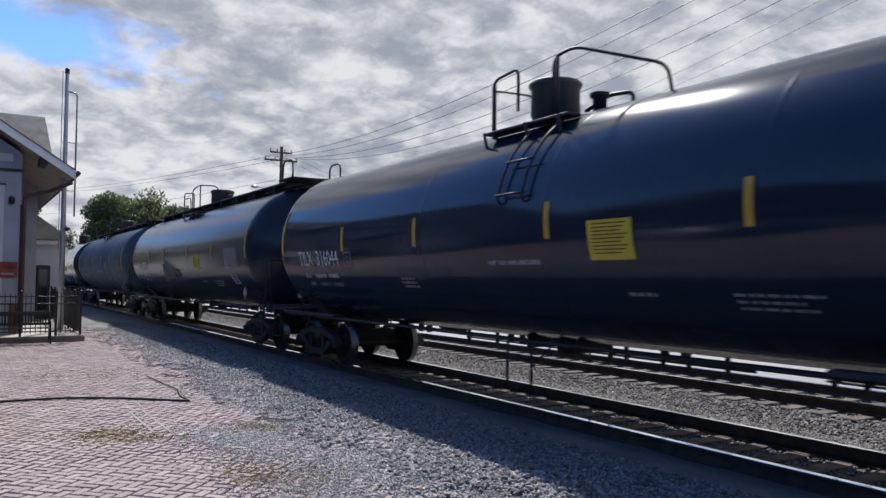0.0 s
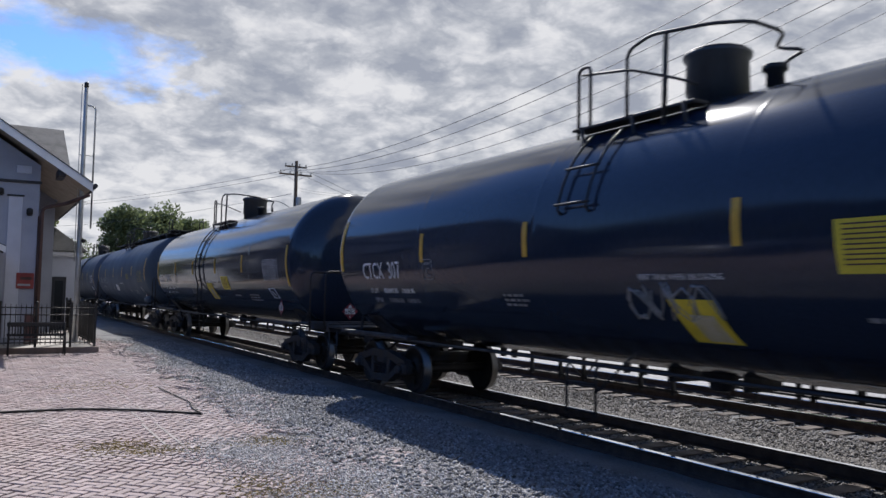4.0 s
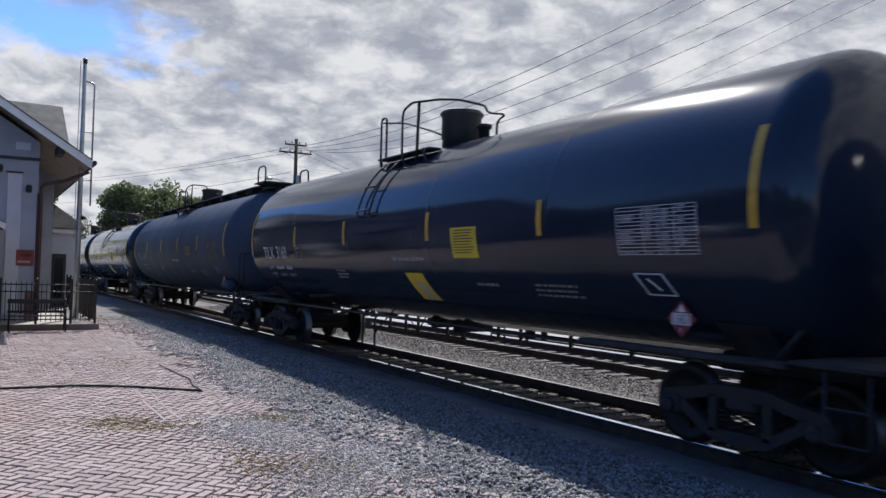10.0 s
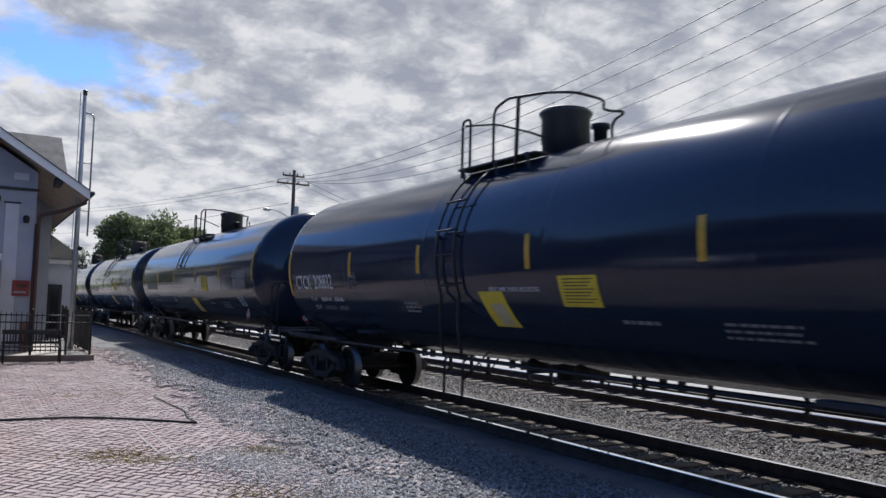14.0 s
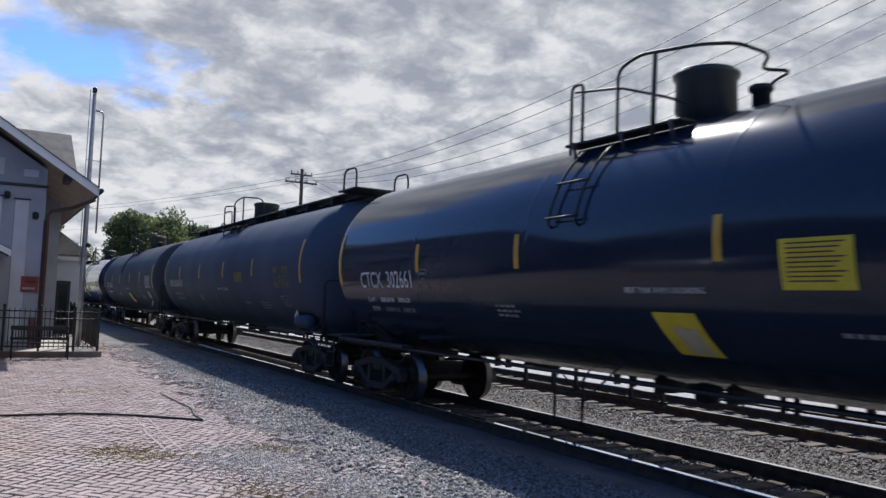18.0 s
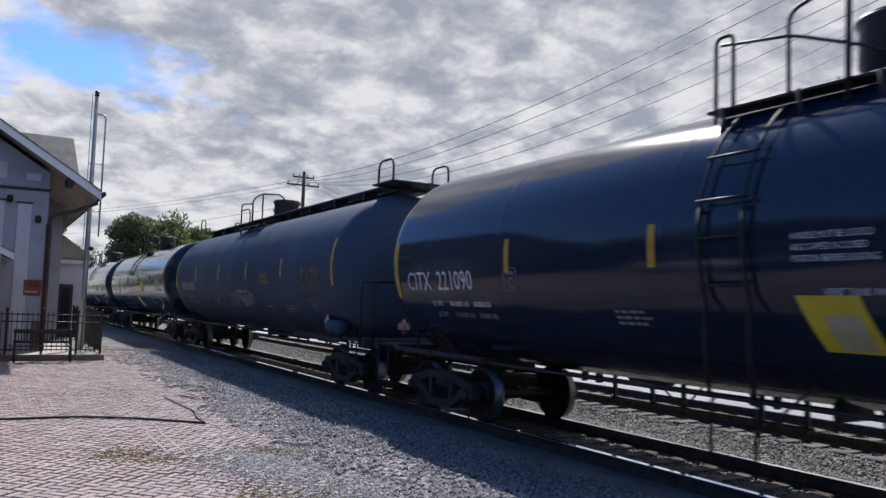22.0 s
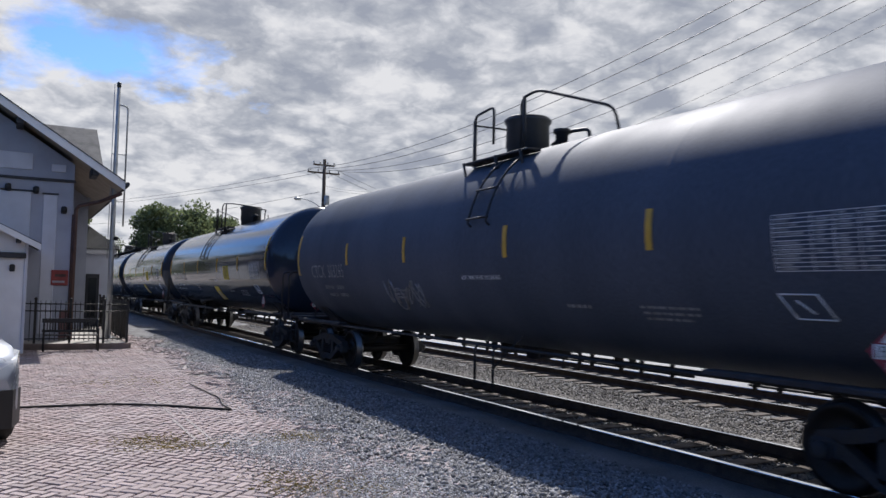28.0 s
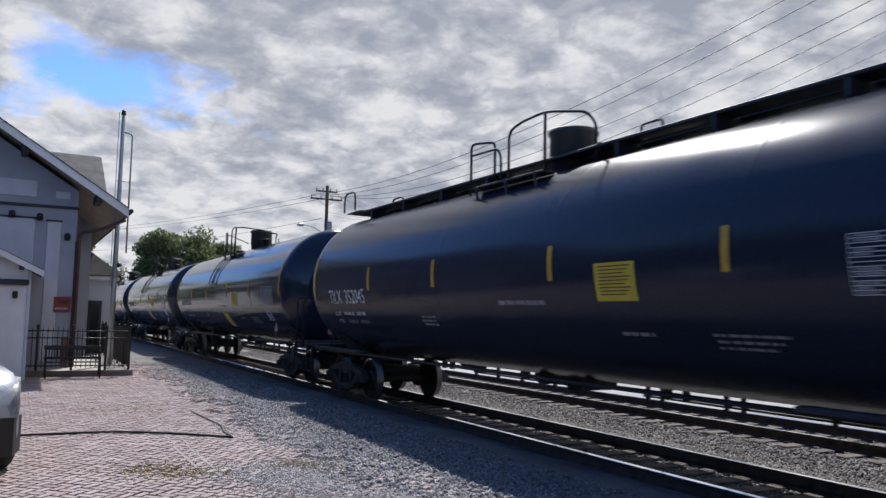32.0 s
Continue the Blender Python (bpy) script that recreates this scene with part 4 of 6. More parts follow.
    for x0, x1, posts in spans:
        part("guard_rail", Shape().tube([(x0, 1.3, 0.62), (x1, 1.3, 0.62)], 0.022, 6), "under_steel", car)
        part("guard_rail", Shape().tube([(x0, 1.3, 0.86), (x1, 1.3, 0.86)], 0.016, 6), "under_steel", car)
        for x in posts:
            part("guard_post", Shape().box((x - 0.03, 1.27, 0.55), (x + 0.03, 1.33, 1.15), 0.005), "under_steel", car)


def add_roof_walk(car, half):
    """The full-length running board with its end stands and ladders."""
    zt = ZC + R + 0.09
    for y in (-0.42, 0.0, 0.42):
        part("running_board", Shape().box((-half - 0.1, y - 0.17, zt), (half + 0.1, y + 0.17, zt + 0.05), 0.008), "pipe_black", car)
    for k in range(9):
        x = -half + 0.9 + k * (2 * half - 1.8) / 8
        if abs(x - 0.2) > 0.5:
            part("bracket", Shape().box((x - 0.04, -0.6, zt - 0.20), (x + 0.04, 0.6, zt), 0.01), "pipe_black", car)
    for sign in (-1, 1):
        a, b = sorted((sign * (half - 0.2), sign * (half + 0.78)))
        if sign > 0:
            part("end_stand", Shape().box((a, -0.72, zt + 0.055), (b, 0.72, zt + 0.10), 0.01), "pipe_black", car, "wide stand at the end of the running board")
        else:
            part("end_stand", Shape().box((a + 0.1, -0.6, zt + 0.055), (b, 0.6, zt + 0.09), 0.01), "pipe_black", car)
        for y in (-0.66, 0.66):
            hoop = bent([(sign * half, y, zt + 0.1), (sign * half, y, zt + 0.56), (sign * (half + 0.7), y, zt + 0.56), (sign * (half + 0.7), y, zt + 0.1)], 0.2)
            part("hoop_rail", Shape().tube(hoop, 0.024, 7), "pipe_black", car)
        for y in (0.14, 0.56):
            part("ladder_rail", Shape().tube([(sign * (half + 0.82), y, zt + 0.1), (sign * (half + 0.86), y, 1.1)], 0.02, 6), "pipe_black", car)
        for k in range(9):
            z = 1.4 + k * 0.33
            part("rung", Shape().tube([(sign * (half + 0.85), 0.14, z), (sign * (half + 0.85), 0.56, z)], 0.014, 5), "pipe_black", car)


def build_car(kind, paint, label):
    """kind: 'dome' has a platform round the manway, 'walk' a running board all along."""
    half = 7.75
    car = thing("tank_car", label, "tank car", None, "freight train")
    part("tank", tank_shape(half, HEADS.get(kind, HEAD)), {("walk", "black_paint"): "satin_black", ("ring", "grey_paint"): "pale_grey"}.get((kind, paint), paint), car, {"black_paint": "glossy black tank", "blue_paint": "dull blue-grey tank", "grey_paint": "weathered dark grey tank"}[paint])
    for x in (-half + 0.65, half - 0.65):
        add_bogie(car, x)
    add_end(car, half, 1, False)
    add_end(car, half, -1, True)
    add_running_gear(car, half)
    add_top(car, kind)
    if kind == "walk":
        add_roof_walk(car, half)
    if paint == "blue_paint":
        part("air_tank", Shape().lathe([(-0.38, 0.05), (-0.36, 0.13), (-0.3, 0.16), (0.3, 0.16), (0.36, 0.13), (0.38, 0.05)], "x", (half - 0.4, -1.32, 1.30), 16), "blue_paint", car, "small round-ended air reservoir")
        part("tank_bracket", Shape().box((half - 0.6, -1.36, 1.06), (half - 0.1, -1.28, 1.16), 0.01), "under_steel", car)
    add_flank_marks(car, kind, paint == "blue_paint")
    for y in (-1.44, 1.44):
        part("side_pipe", Shape().tube([(-half, y, 1.02), (half, y, 1.02)], 0.022, 6), "pipe_black", car, "long grab pipe along the sill")
    return car


def add_lettering(car, kind, paint, text, faded, box, board=0.2, end_lift=0.24, shift=0.0):
    """The reporting mark on flank and head, with its stencil lines below."""
    half = 7.75
    mat = M["dull_mark"] if faded else M["white_mark"]
    older = text.startswith("CTCX 208") or text.startswith("CITX")
    if text:
        tank = [o for o in car.children if o.name.startswith("tank")][0]
        wide = text.replace(" ", "  ")
        x_text = -7.34 if older else -6.78
        v, f = letters(wide, 0.43)
        k = 2.02 * len(text) / 11 / max(a for a, b in v)
        for gv, gf in glyphs(v, f):
            part("letter", raw_mesh("letter", [on_tank(x_text + a * k, -0.5 + b, R + 0.008) for a, b in gv], gf, mat), "", tank)
        v, f = letters(wide, 0.21)
        k = 0.95 * len(text) / 11 / max(a for a, b in v)
        pts = [(head_x(b0, z0, half, HEADS.get(kind, HEAD), 1), b0, z0) for b0, z0 in ((-0.42 + a * k, 2.98 + b) for a, b in v)]
        tagged(part("end_mark", raw_mesh("end_mark", pts, f, mat), "", car, "white stencilled mark on the tank head"), kind="stuff")
        for row in range(2):
            v, f = letters("CAPY", 0.11)
            pts = [(head_x(b0, z0, half, HEADS.get(kind, HEAD), 1), b0, z0) for b0, z0 in ((-0.36 + a * 0.75, 2.82 - row * 0.13 + b) for a, b in v)]
            tagged(part("end_stencil", raw_mesh("end_stencil", pts, f, M["dull_mark"]), "", car), kind="stuff")
    else:
        tagged(part("reporting_mark", flank_lines(1, -6.8, -0.2, 2.2, 0.26, 0.1), "dull_mark", car, "faded reporting mark"), kind="stuff")
    for row, word in enumerate(("LD LMT", "LT WT")):
        if text and not faded:
            v, f = flank_text(word, 0.125, -6.66 + 0.06 * row, -0.77 - 0.19 * row, 0.8)
            tagged(part("weight_word", raw_mesh("weight_word", v, f, M["white_mark"]), "", car), kind="stuff")
        s, u = Shape(), -0.77 - 0.19 * row
        for a, n in ((-6.10 + 0.05 * row, 6), (-5.68 + 0.05 * row, 2), (-5.42 + 0.05 * row, 5), (-5.08 + 0.05 * row, 2)):
            for k in range(n):
                x, w = a + k * 0.064, rng.uniform(0.02, 0.045)
                s.add([on_tank(x, u), on_tank(x + w, u), on_tank(x + w, u + 0.085), on_tank(x, u + 0.085)], [(0, 1, 2, 3)])
        tagged(part("weight_stencil", s, "dull_mark" if faded or row else "white_mark", car), kind="stuff")
    for sign in (-1, 1):
        x = sign * 7.7
        u0, u1 = (-0.65, 0.32) if older else (end_lift - 0.5, end_lift + 0.5)
        part("end_reflector", flank_patch(x - 0.05, x + 0.05, u0, u1), "yellow", car, "long yellow reflective strip")
    if older:
        strips, lift = (-4.4, -1.7, 1.22, 4.06), 0.0
    elif paint == "blue_paint":
        strips, lift = (-4.6, -1.55, 1.45, 4.42), 0.08
    else:
        strips, lift = (-4.5, -1.72, 1.6, 4.5), 0.02
    for x in strips:
        part("reflector", flank_patch(x + shift - 0.05, x + shift + 0.05, lift - 0.26, lift + 0.20), "yellow", car, "short yellow reflective strip")
    if paint == "blue_paint":
        add_board(car, 0.6 + shift, 0.0, 0.27, "faded_board")
    elif older:
        add_board(car, -0.33, 0.3, 0.4)
    elif paint != "grey_paint":
        add_board(car, board)
    if kind == "dome":
        dx, du = (-0.62, 0.22) if older else (0.0, 0.0)
        tilt = part("tilted_board", flank_patch(0.58 + dx, 1.17 + dx, -1.34 + du, -0.78 + du, 0.14), "yellow_board", car, "slanted yellow panel with a faded pale middle")
        part("pale_patch", flank_patch(0.80 + dx, 1.12 + dx, -1.31 + du, -0.96 + du, 0.10, 0.004, R + 0.011), "pale_label", tilt, "faded cream label")
    if older:
        # the ladder of these cars runs on down the flank
        for x in (-1.0, -0.48):
            part("ladder_rail", Shape().tube([on_tank(x, u, R + 0.07) for u in (0.3, 0.0, -0.3, -0.6)] + [(x, -1.60, 1.5), (x, -1.52, 1.04)], 0.024, 6), "pipe_black", car)
        for u in (0.0, -0.45):
            part("rung", Shape().tube([on_tank(-1.0, u, R + 0.07), on_tank(-0.48, u, R + 0.07)], 0.016, 5), "pipe_black", car)
    if text.startswith("CITX"):
        for k, line in enumerate(("HANDLE MUST BE LOCKED", "AND CAPPED IN CLOSED", "POSITION BEFORE LOADING")):
            v, f = flank_text(line, 0.085, -0.02, -0.06 - 0.1 * k, 0.72)
            tagged(part("stencil", raw_mesh("stencil", v, f, M["white_mark"]), "", car), kind="stuff")
    cap = Shape()
    for k in range(2):
        y = -0.06
        while y < 0.42 - 0.2 * k:
            w = rng.uniform(0.03, 0.05)
            z = 2.90 - k * 0.13
            if rng.random() < 0.8:
                cap.add([(head_x(a, c, half, HEADS.get(kind, HEAD), 1), a, c) for a, c in ((y, z - 0.075), (y + w, z - 0.075), (y + w, z), (y, z))], [(0, 1, 2, 3)])
            y += w + 0.02
    tagged(part("end_stencil", cap, "dull_mark", car), kind="stuff")
    if box:
        s = Shape()
        x0, x1, u0, u1 = -4.5, -4.2, -0.52, -0.2
        corner = [(x0, u0), (x1, u0), (x1, u1), (x0, u1), (x0, u0)]
        for (a, b), (c, d) in zip(corner, corner[1:]):
            s.tube([on_tank(a, b), on_tank(c, d)], 0.006, 4)
        for k in range(4):
            a = x0 + 0.06 + k * 0.05
            s.add([on_tank(a, u1 - 0.09), on_tank(a + 0.035, u1 - 0.09), on_tank(a + 0.035, u1 - 0.045), on_tank(a, u1 - 0.045)], [(0, 1, 2, 3)])
        part("stencil_box", s, "dull_mark", car)
        v, f = flank_text("C", 0.2, x0 + 0.09, u0 + 0.05)
        part("stencil_letter", raw_mesh("stencil_letter", v, f, M["dull_mark"]), "", car)


def glyphs(v, f):
    """Splits flat lettering into its single characters."""
    root = list(range(len(v)))

    def top(i):
        while root[i] != i:
            i = root[i]
        return i

    for face in f:
        for i in face[1:]:
            root[top(i)] = top(face[0])
    groups = {}
    for face in f:
        groups.setdefault(top(face[0]), []).append(face)
    out = []
    for faces in groups.values():
        used = sorted({i for face in faces for i in face})
        at = {i: k for k, i in enumerate(used)}
        out.append(([v[i] for i in used], [tuple(at[i] for i in face) for face in faces]))
    return out


def scrawl(car, x, u, width, height, seed, mat):
    """Spray-painted loops with no meaning."""
    r2 = random.Random(seed)
    s = Shape()
    for k in range(int(width / 0.28)):
        cx, cu = x + k * 0.28, u + r2.uniform(-0.1, 0.1)
        pts = []
        ph, n1, n2 = r2.uniform(0, 6), r2.choice((1, 2)), r2.choice((2, 3))
        for i in range(15):
            a = i / 14 * 2 * math.pi * 0.85
            pts.append(on_tank(cx + 0.2 * math.sin(n1 * a + ph), cu + height * 0.5 * math.cos(n2 * a + ph * 0.7), R + 0.004))
        s.tube(pts, 0.016, 4)
    tagged(part("graffiti", s, mat, car, "pale sprayed graffiti"), kind="stuff")


# kind, paint, reporting mark, rear of the tank when the train's run is zero, faded marks
CARS = [
    ("ring", "black_paint", "TILX 316044", -15.98, 0), ("walk", "black_paint", "TILX 351785", -34.4, 0), ("walk", "blue_paint", "TILX 351891", -52.87, 1), ("dome", "black_paint", "CTCX 307", -71.0, 0),
    ("dome", "black_paint", "CTCX 208915", -89.7, 0), ("walk", "blue_paint", "TILX 351938", -108.4, 1), ("ring", "grey_paint", "CTCX 301418", -126.5, 0), ("ring", "black_paint", "TILX 316058", -145.12, 0),
    ("dome", "black_paint", "TILX 3160", -163.32, 0), ("walk", "blue_paint", "TILX 351897", -181.8, 1), ("dome", "black_paint", "TILX 316164", -199.6, 0), ("dome", "black_paint", "CTCX 208832", -217.7, 0),
    ("dome", "black_paint", "", -236.0, 1), ("dome", "black_paint", "CTCX 731324", -254.4, 0), ("dome", "black_paint", "CTCX 302661", -272.42, 0), ("walk", "blue_paint", "", -290.4, 1),
    ("dome", "grey_paint", "CTCX 301663", -308.5, 0), ("dome", "black_paint", "CITX 221090", -327.0, 0), ("walk", "blue_paint", "", -345.6, 1), ("dome", "black_paint", "CTCX 302", -363.6, 0),
    ("dome", "black_paint", "", -381.9, 1), ("dome", "black_paint", "TILX 316048", -400.2, 0), ("ring", "grey_paint", "CTCX 303265", -418.3, 1), ("dome", "black_paint", "TILX 316186", -436.7, 0),
    ("dome", "black_paint", "CTCX 302554", -454.8, 0), ("walk", "black_paint", "TILX 352045", -473.35, 0), ("dome", "black_paint", "", -491.5, 1), ("dome", "black_paint", "", -509.7, 1),
    ("dome", "black_paint", "", -528.0, 1), ("walk", "black_paint", "", -546.4, 1), ("dome", "black_paint", "", -564.6, 1), ("dome", "black_paint", "", -582.8, 1),
]
# board's shift along the flank, height of the end strips, shift of the short strips, where a car differs from the rest
MARKS = {2: (0.2, 0.05, -0.15), 3: (0.45, 0.15), 5: (0.2, 0.1, -0.12), 6: (0.2, -0.07), 7: (0.83, 0.02), 9: (0.2, 0.09), 10: (0.2, 0.06), 13: (0.2, 0.09), 14: (0.15, 0.05), 15: (0.5, 0.12, -0.42), 16: (0.2, 0.0), 18: (0.3, 0.1),
         20: (0.7, 0.15), 22: (0.2, 0.06), 23: (0.4, 0.24), 24: (0.3, 0.11), 25: (0.37, 0.1)}
LABELS = {
    ("ring", "black_paint"): "glossy black railway tank car with sloping manway hand rail", ("ring", "grey_paint"): "weathered grey railway tank car with sloping manway hand rail",
    ("dome", "black_paint"): "glossy black railway tank car with railed manway platform", ("dome", "grey_paint"): "weathered dark grey railway tank car with manway platform",
    ("walk", "black_paint"): "black railway tank car with full-length roof walk and end hoops", ("walk", "blue_paint"): "faded blue-grey railway tank car with full-length roof walk",
}


def run(t):
    """How far the train has come after t seconds: about 14 m/s, easing slightly."""
    k = (t - 16) / 10
    return 14.3177 * t - 0.7764 * k * k - 0.2239 * k ** 3


TRAIN = []


def build_train():
    models = {}
    for kind, paint, text, rear, faded in CARS:
        key = (kind, paint)
        if key not in models:
            models[key] = build_car(kind, paint, LABELS[key])
    for i, (kind, paint, text, rear, faded) in enumerate(CARS):
        key = (kind, paint)
        x = rear + (8.2 if kind == "walk" else 8.0)
        TRAIN.append([key, x])
    taken = set()
    for row in TRAIN:
        key, x = row
        if key not in taken:
            taken.add(key)
            row[0] = models[key]
        else:
            row[0] = copy_thing(models[key], Matrix.Identity(4))
    for i, ((kind, paint, text, rear, faded), (car, x)) in enumerate(zip(CARS, TRAIN)):
        add_lettering(car, kind, paint, text, faded, kind != "walk" and not faded or i in (5, 16), *MARKS.get(i, ()))
        car.matrix_basis = pose(x, YC, 0)
    for i, x, u, w, h, mat in ((1, -2.0, -0.45, 1.5, 0.45, "dull_mark"), (1, -1.0, -0.6, 1.6, 0.3, "straw_mark"), (1, -1.7, -0.65, 1.2, 0.3, "dull_mark"), (5, -1.0, -0.8, 0.8, 0.35, "white_mark"), (22, -2.6, -0.9, 1.6, 0.5, "dull_mark"),
                               (18, -0.6, -0.75, 2.6, 0.4, "dull_mark"), (3, 0.2, -0.8, 1.2, 0.4, "dull_mark")):
        scrawl(TRAIN[i][0], x, u, w, h, i, mat)


build_train()

# ---- the depot ----
WALL_X, CORNER_Y, EAVE_Z = -26.0, -5.61, 5.17
RIDGE_Y, PITCH = -10.6, 0.648


def build_depot():
    depot = thing("depot", "pale blue-grey station house with brown trim and shingled roof", "station")
    far_y = 2 * RIDGE_Y - CORNER_Y
    top = EAVE_Z + 0.25
    peak = top + (CORNER_Y - RIDGE_Y) * PITCH
    # gable wall and long walls
    gable = [(CORNER_Y, 0.1), (CORNER_Y, top), (RIDGE_Y, peak), (far_y, top), (far_y, 0.1)]
    part("gable_wall", Shape().slab([(WALL_X, y, z) for y, z in gable], (-0.3, 0, 0)), "depot_wall", depot, "painted plaster gable wall")
    part("track_wall", Shape().box((WALL_X - 12, CORNER_Y - 0.3, 0.1), (WALL_X - 0.3, CORNER_Y, top)), "depot_wall", depot)
    part("rear_wall", Shape().box((WALL_X - 12, far_y, 0.1), (WALL_X - 0.3, far_y + 0.3, top)), "depot_wall", depot)
    part("end_wall", Shape().slab([(WALL_X - 12, y, z) for y, z in gable], (-0.3, 0, 0)), "depot_wall", depot)
    # the belt course and raised panels on the gable
    part("belt_course", Shape().box((WALL_X, far_y, 4.86), (WALL_X + 0.07, CORNER_Y + 0.04, 4.94), 0.01), "dark_trim", depot, "dark narrow belt course")
    for y0, y1, z0, z1 in ((-6.42, -6.05, 0.3, 4.45), (-8.6, -6.75, 0.3, 4.5), (-11.4, -9.2, 0.3, 4.5), (-8.3, -6.75, 5.15, 5.65), (-6.25, -5.85, 5.15, 5.38)):
        panel = part("wall_panel", Shape().box((WALL_X, y0, z0), (WALL_X + 0.035, y1, z1), 0.012), "depot_panel", depot, "raised pale plaster panel")
        if z0 < 1:
            part("panel_head", Shape().box((WALL_X + 0.036, y0 - 0.04, z1), (WALL_X + 0.065, y1 + 0.04, z1 + 0.05), 0.01), "dark_trim", panel)
    # roof planes with a deep overhang
    over, front = 1.32, 1.1
    rise = -PITCH * over
    for side in (1, -1):
        eave_y = RIDGE_Y + side * (CORNER_Y - RIDGE_Y + over)
        x0, x1 = WALL_X - 12.8, WALL_X + front
        z_e, z_r = top + rise + 0.22, peak + 0.22
        outline = [(x0, eave_y, z_e), (x1, eave_y, z_e), (x1, RIDGE_Y, z_r), (x0, RIDGE_Y, z_r)]
        roof = part("roof", Shape().slab(outline, (0, 0, 0.10)), "shingle", depot, "grey asphalt shingle roof")
        part("soffit", Shape().slab([(x0 + 0.02, eave_y, z_e - 0.05), (x1 - 0.02, eave_y, z_e - 0.05), (x1 - 0.02, RIDGE_Y, z_r - 0.05), (x0 + 0.02, RIDGE_Y, z_r - 0.05)], (0, 0, 0.045)), "soffit", roof, "weathered board soffit")
        part("barge_board", Shape().slab([(x1 + 0.01, eave_y, z_e - 0.16), (x1 + 0.01, eave_y, z_e + 0.09), (x1 + 0.01, RIDGE_Y, z_r + 0.09), (x1 + 0.01, RIDGE_Y, z_r - 0.16)], (0.05, 0, 0)), "white_paint", depot, "pale barge board along the gable")
        part("drip_edge", Shape().slab([(x1 - 0.02, eave_y, z_e + 0.092), (x1 - 0.02, eave_y, z_e + 0.12), (x1 - 0.02, RIDGE_Y, z_r + 0.12), (x1 - 0.02, RIDGE_Y, z_r + 0.092)], (0.11, 0, 0)), "dark_trim", depot)
        s = Shape().tube([(x0, eave_y + side * 0.06, z_e + 0.02), (x1 + 0.1, eave_y + side * 0.06, z_e + 0.02)], 0.07, 8)
        part("gutter", s, "dark_trim", depot, "dark half-round gutter")
        # outriggers under the gable overhang
        for k in (0.13, 0.45, 0.75):
            y = eave_y + (RIDGE_Y - eave_y) * k
            z = z_e + (z_r - z_e) * k
            part("outrigger", Shape().box((WALL_X, y - 0.1, z - 0.3), (x1 - 0.05, y + 0.1, z - 0.06), 0.02), "dark_trim", depot, "dark timber outrigger")
    # bracket strut and downpipe at the corner
    s = Shape().tube(bent([(WALL_X + 0.9, CORNER_Y + 1.25, 4.55), (WALL_X + 0.4, CORNER_Y + 0.7, 4.3), (WALL_X + 0.1, CORNER_Y + 0.08, 4.15), (WALL_X + 0.1, CORNER_Y + 0.08, 0.12)], 0.15), 0.055, 8)
    part("downpipe", s, "brown_trim", depot, "brown downpipe running from the gutter")
    part("corner_trim", Shape().box((WALL_X - 0.05, CORNER_Y - 0.02, 0.1), (WALL_X + 0.04, CORNER_Y + 0.05, 3.9), 0.01), "brown_trim", depot)
    part("kick_board", Shape().box((WALL_X, -5.85, 0.1), (WALL_X + 0.04, CORNER_Y - 0.03, 1.0), 0.01), "house_red", depot)
    for y, z in ((-7.36, 4.6), (-6.63, 4.57), (-5.86, 4.02)):
        lamp = part("wall_lamp", Shape().box((WALL_X, y - 0.07, z - 0.12), (WALL_X + 0.06, y + 0.07, z + 0.1), 0.015), "dark_trim", depot, "small black wall lamp")
        part("lamp_head", Shape().lathe([(z - 0.10, 0.05), (z - 0.08, 0.085), (z + 0.06, 0.085), (z + 0.1, 0.03)], "z", (WALL_X + 0.13, y, 0), 12), "iron", lamp)
    sign = part("wall_sign", Shape().box((WALL_X + 0.036, -6.12, 1.74), (WALL_X + 0.06, -5.66, 2.2), 0.006), "red_sign", depot, "red sign board with worn writing")
    part("sign_bar", Shape().box((WALL_X + 0.061, -6.08, 1.82), (WALL_X + 0.065, -5.75, 1.88)), "house_grey", sign)
    part("sign_bar", Shape().box((WALL_X + 0.061, -6.02, 2.0), (WALL_X + 0.065, -5.72, 2.08)), "brown_trim", sign)
    # the taller cross roof behind
    x0, x1, xr = -39.5, -31.5, -35.5
    z_r = 8.18
    cross = part("cross_roof", Shape().slab([(x1, -14, z_r - 2.2), (x1, -4.35, z_r - 2.2), (xr, -4.35, z_r), (xr, -14, z_r)], (0, 0, 0.12)), "shingle", depot, "grey shingled cross roof")
    part("cross_roof", Shape().slab([(x0, -14, z_r - 2.2), (x0, -4.35, z_r - 2.2), (xr, -4.35, z_r), (xr, -14, z_r)], (0, 0, 0.12)), "shingle", depot)
    part("cross_gable", Shape().slab([(x0 + 0.4, -4.6, 5.0), (x1 - 0.4, -4.6, 5.0), (x1 - 0.4, -4.6, z_r - 2.1), (xr, -4.6, z_r - 0.1), (x0 + 0.4, -4.6, z_r - 2.1)], (0, -0.2, 0)), "depot_wall", depot)
    part("tower_wall", Shape().box((-38.8, -9.5, 0.1), (-32.3, -4.75, 5.9)), "depot_wall", depot, "plaster wall of the cross wing")
    # the low wing nearest the track, hipped roof
    wing = part("wing_wall", Shape().box((-41, -4.7, 0.1), (-34.0, -3.75, 3.0)), "depot_panel", depot, "pale plaster bay beside the track")
    part("cornice", Shape().box((-41.2, -6.0, 3.0), (-33.75, -3.55, 3.22), 0.05), "white_paint", depot, "white moulded cornice")
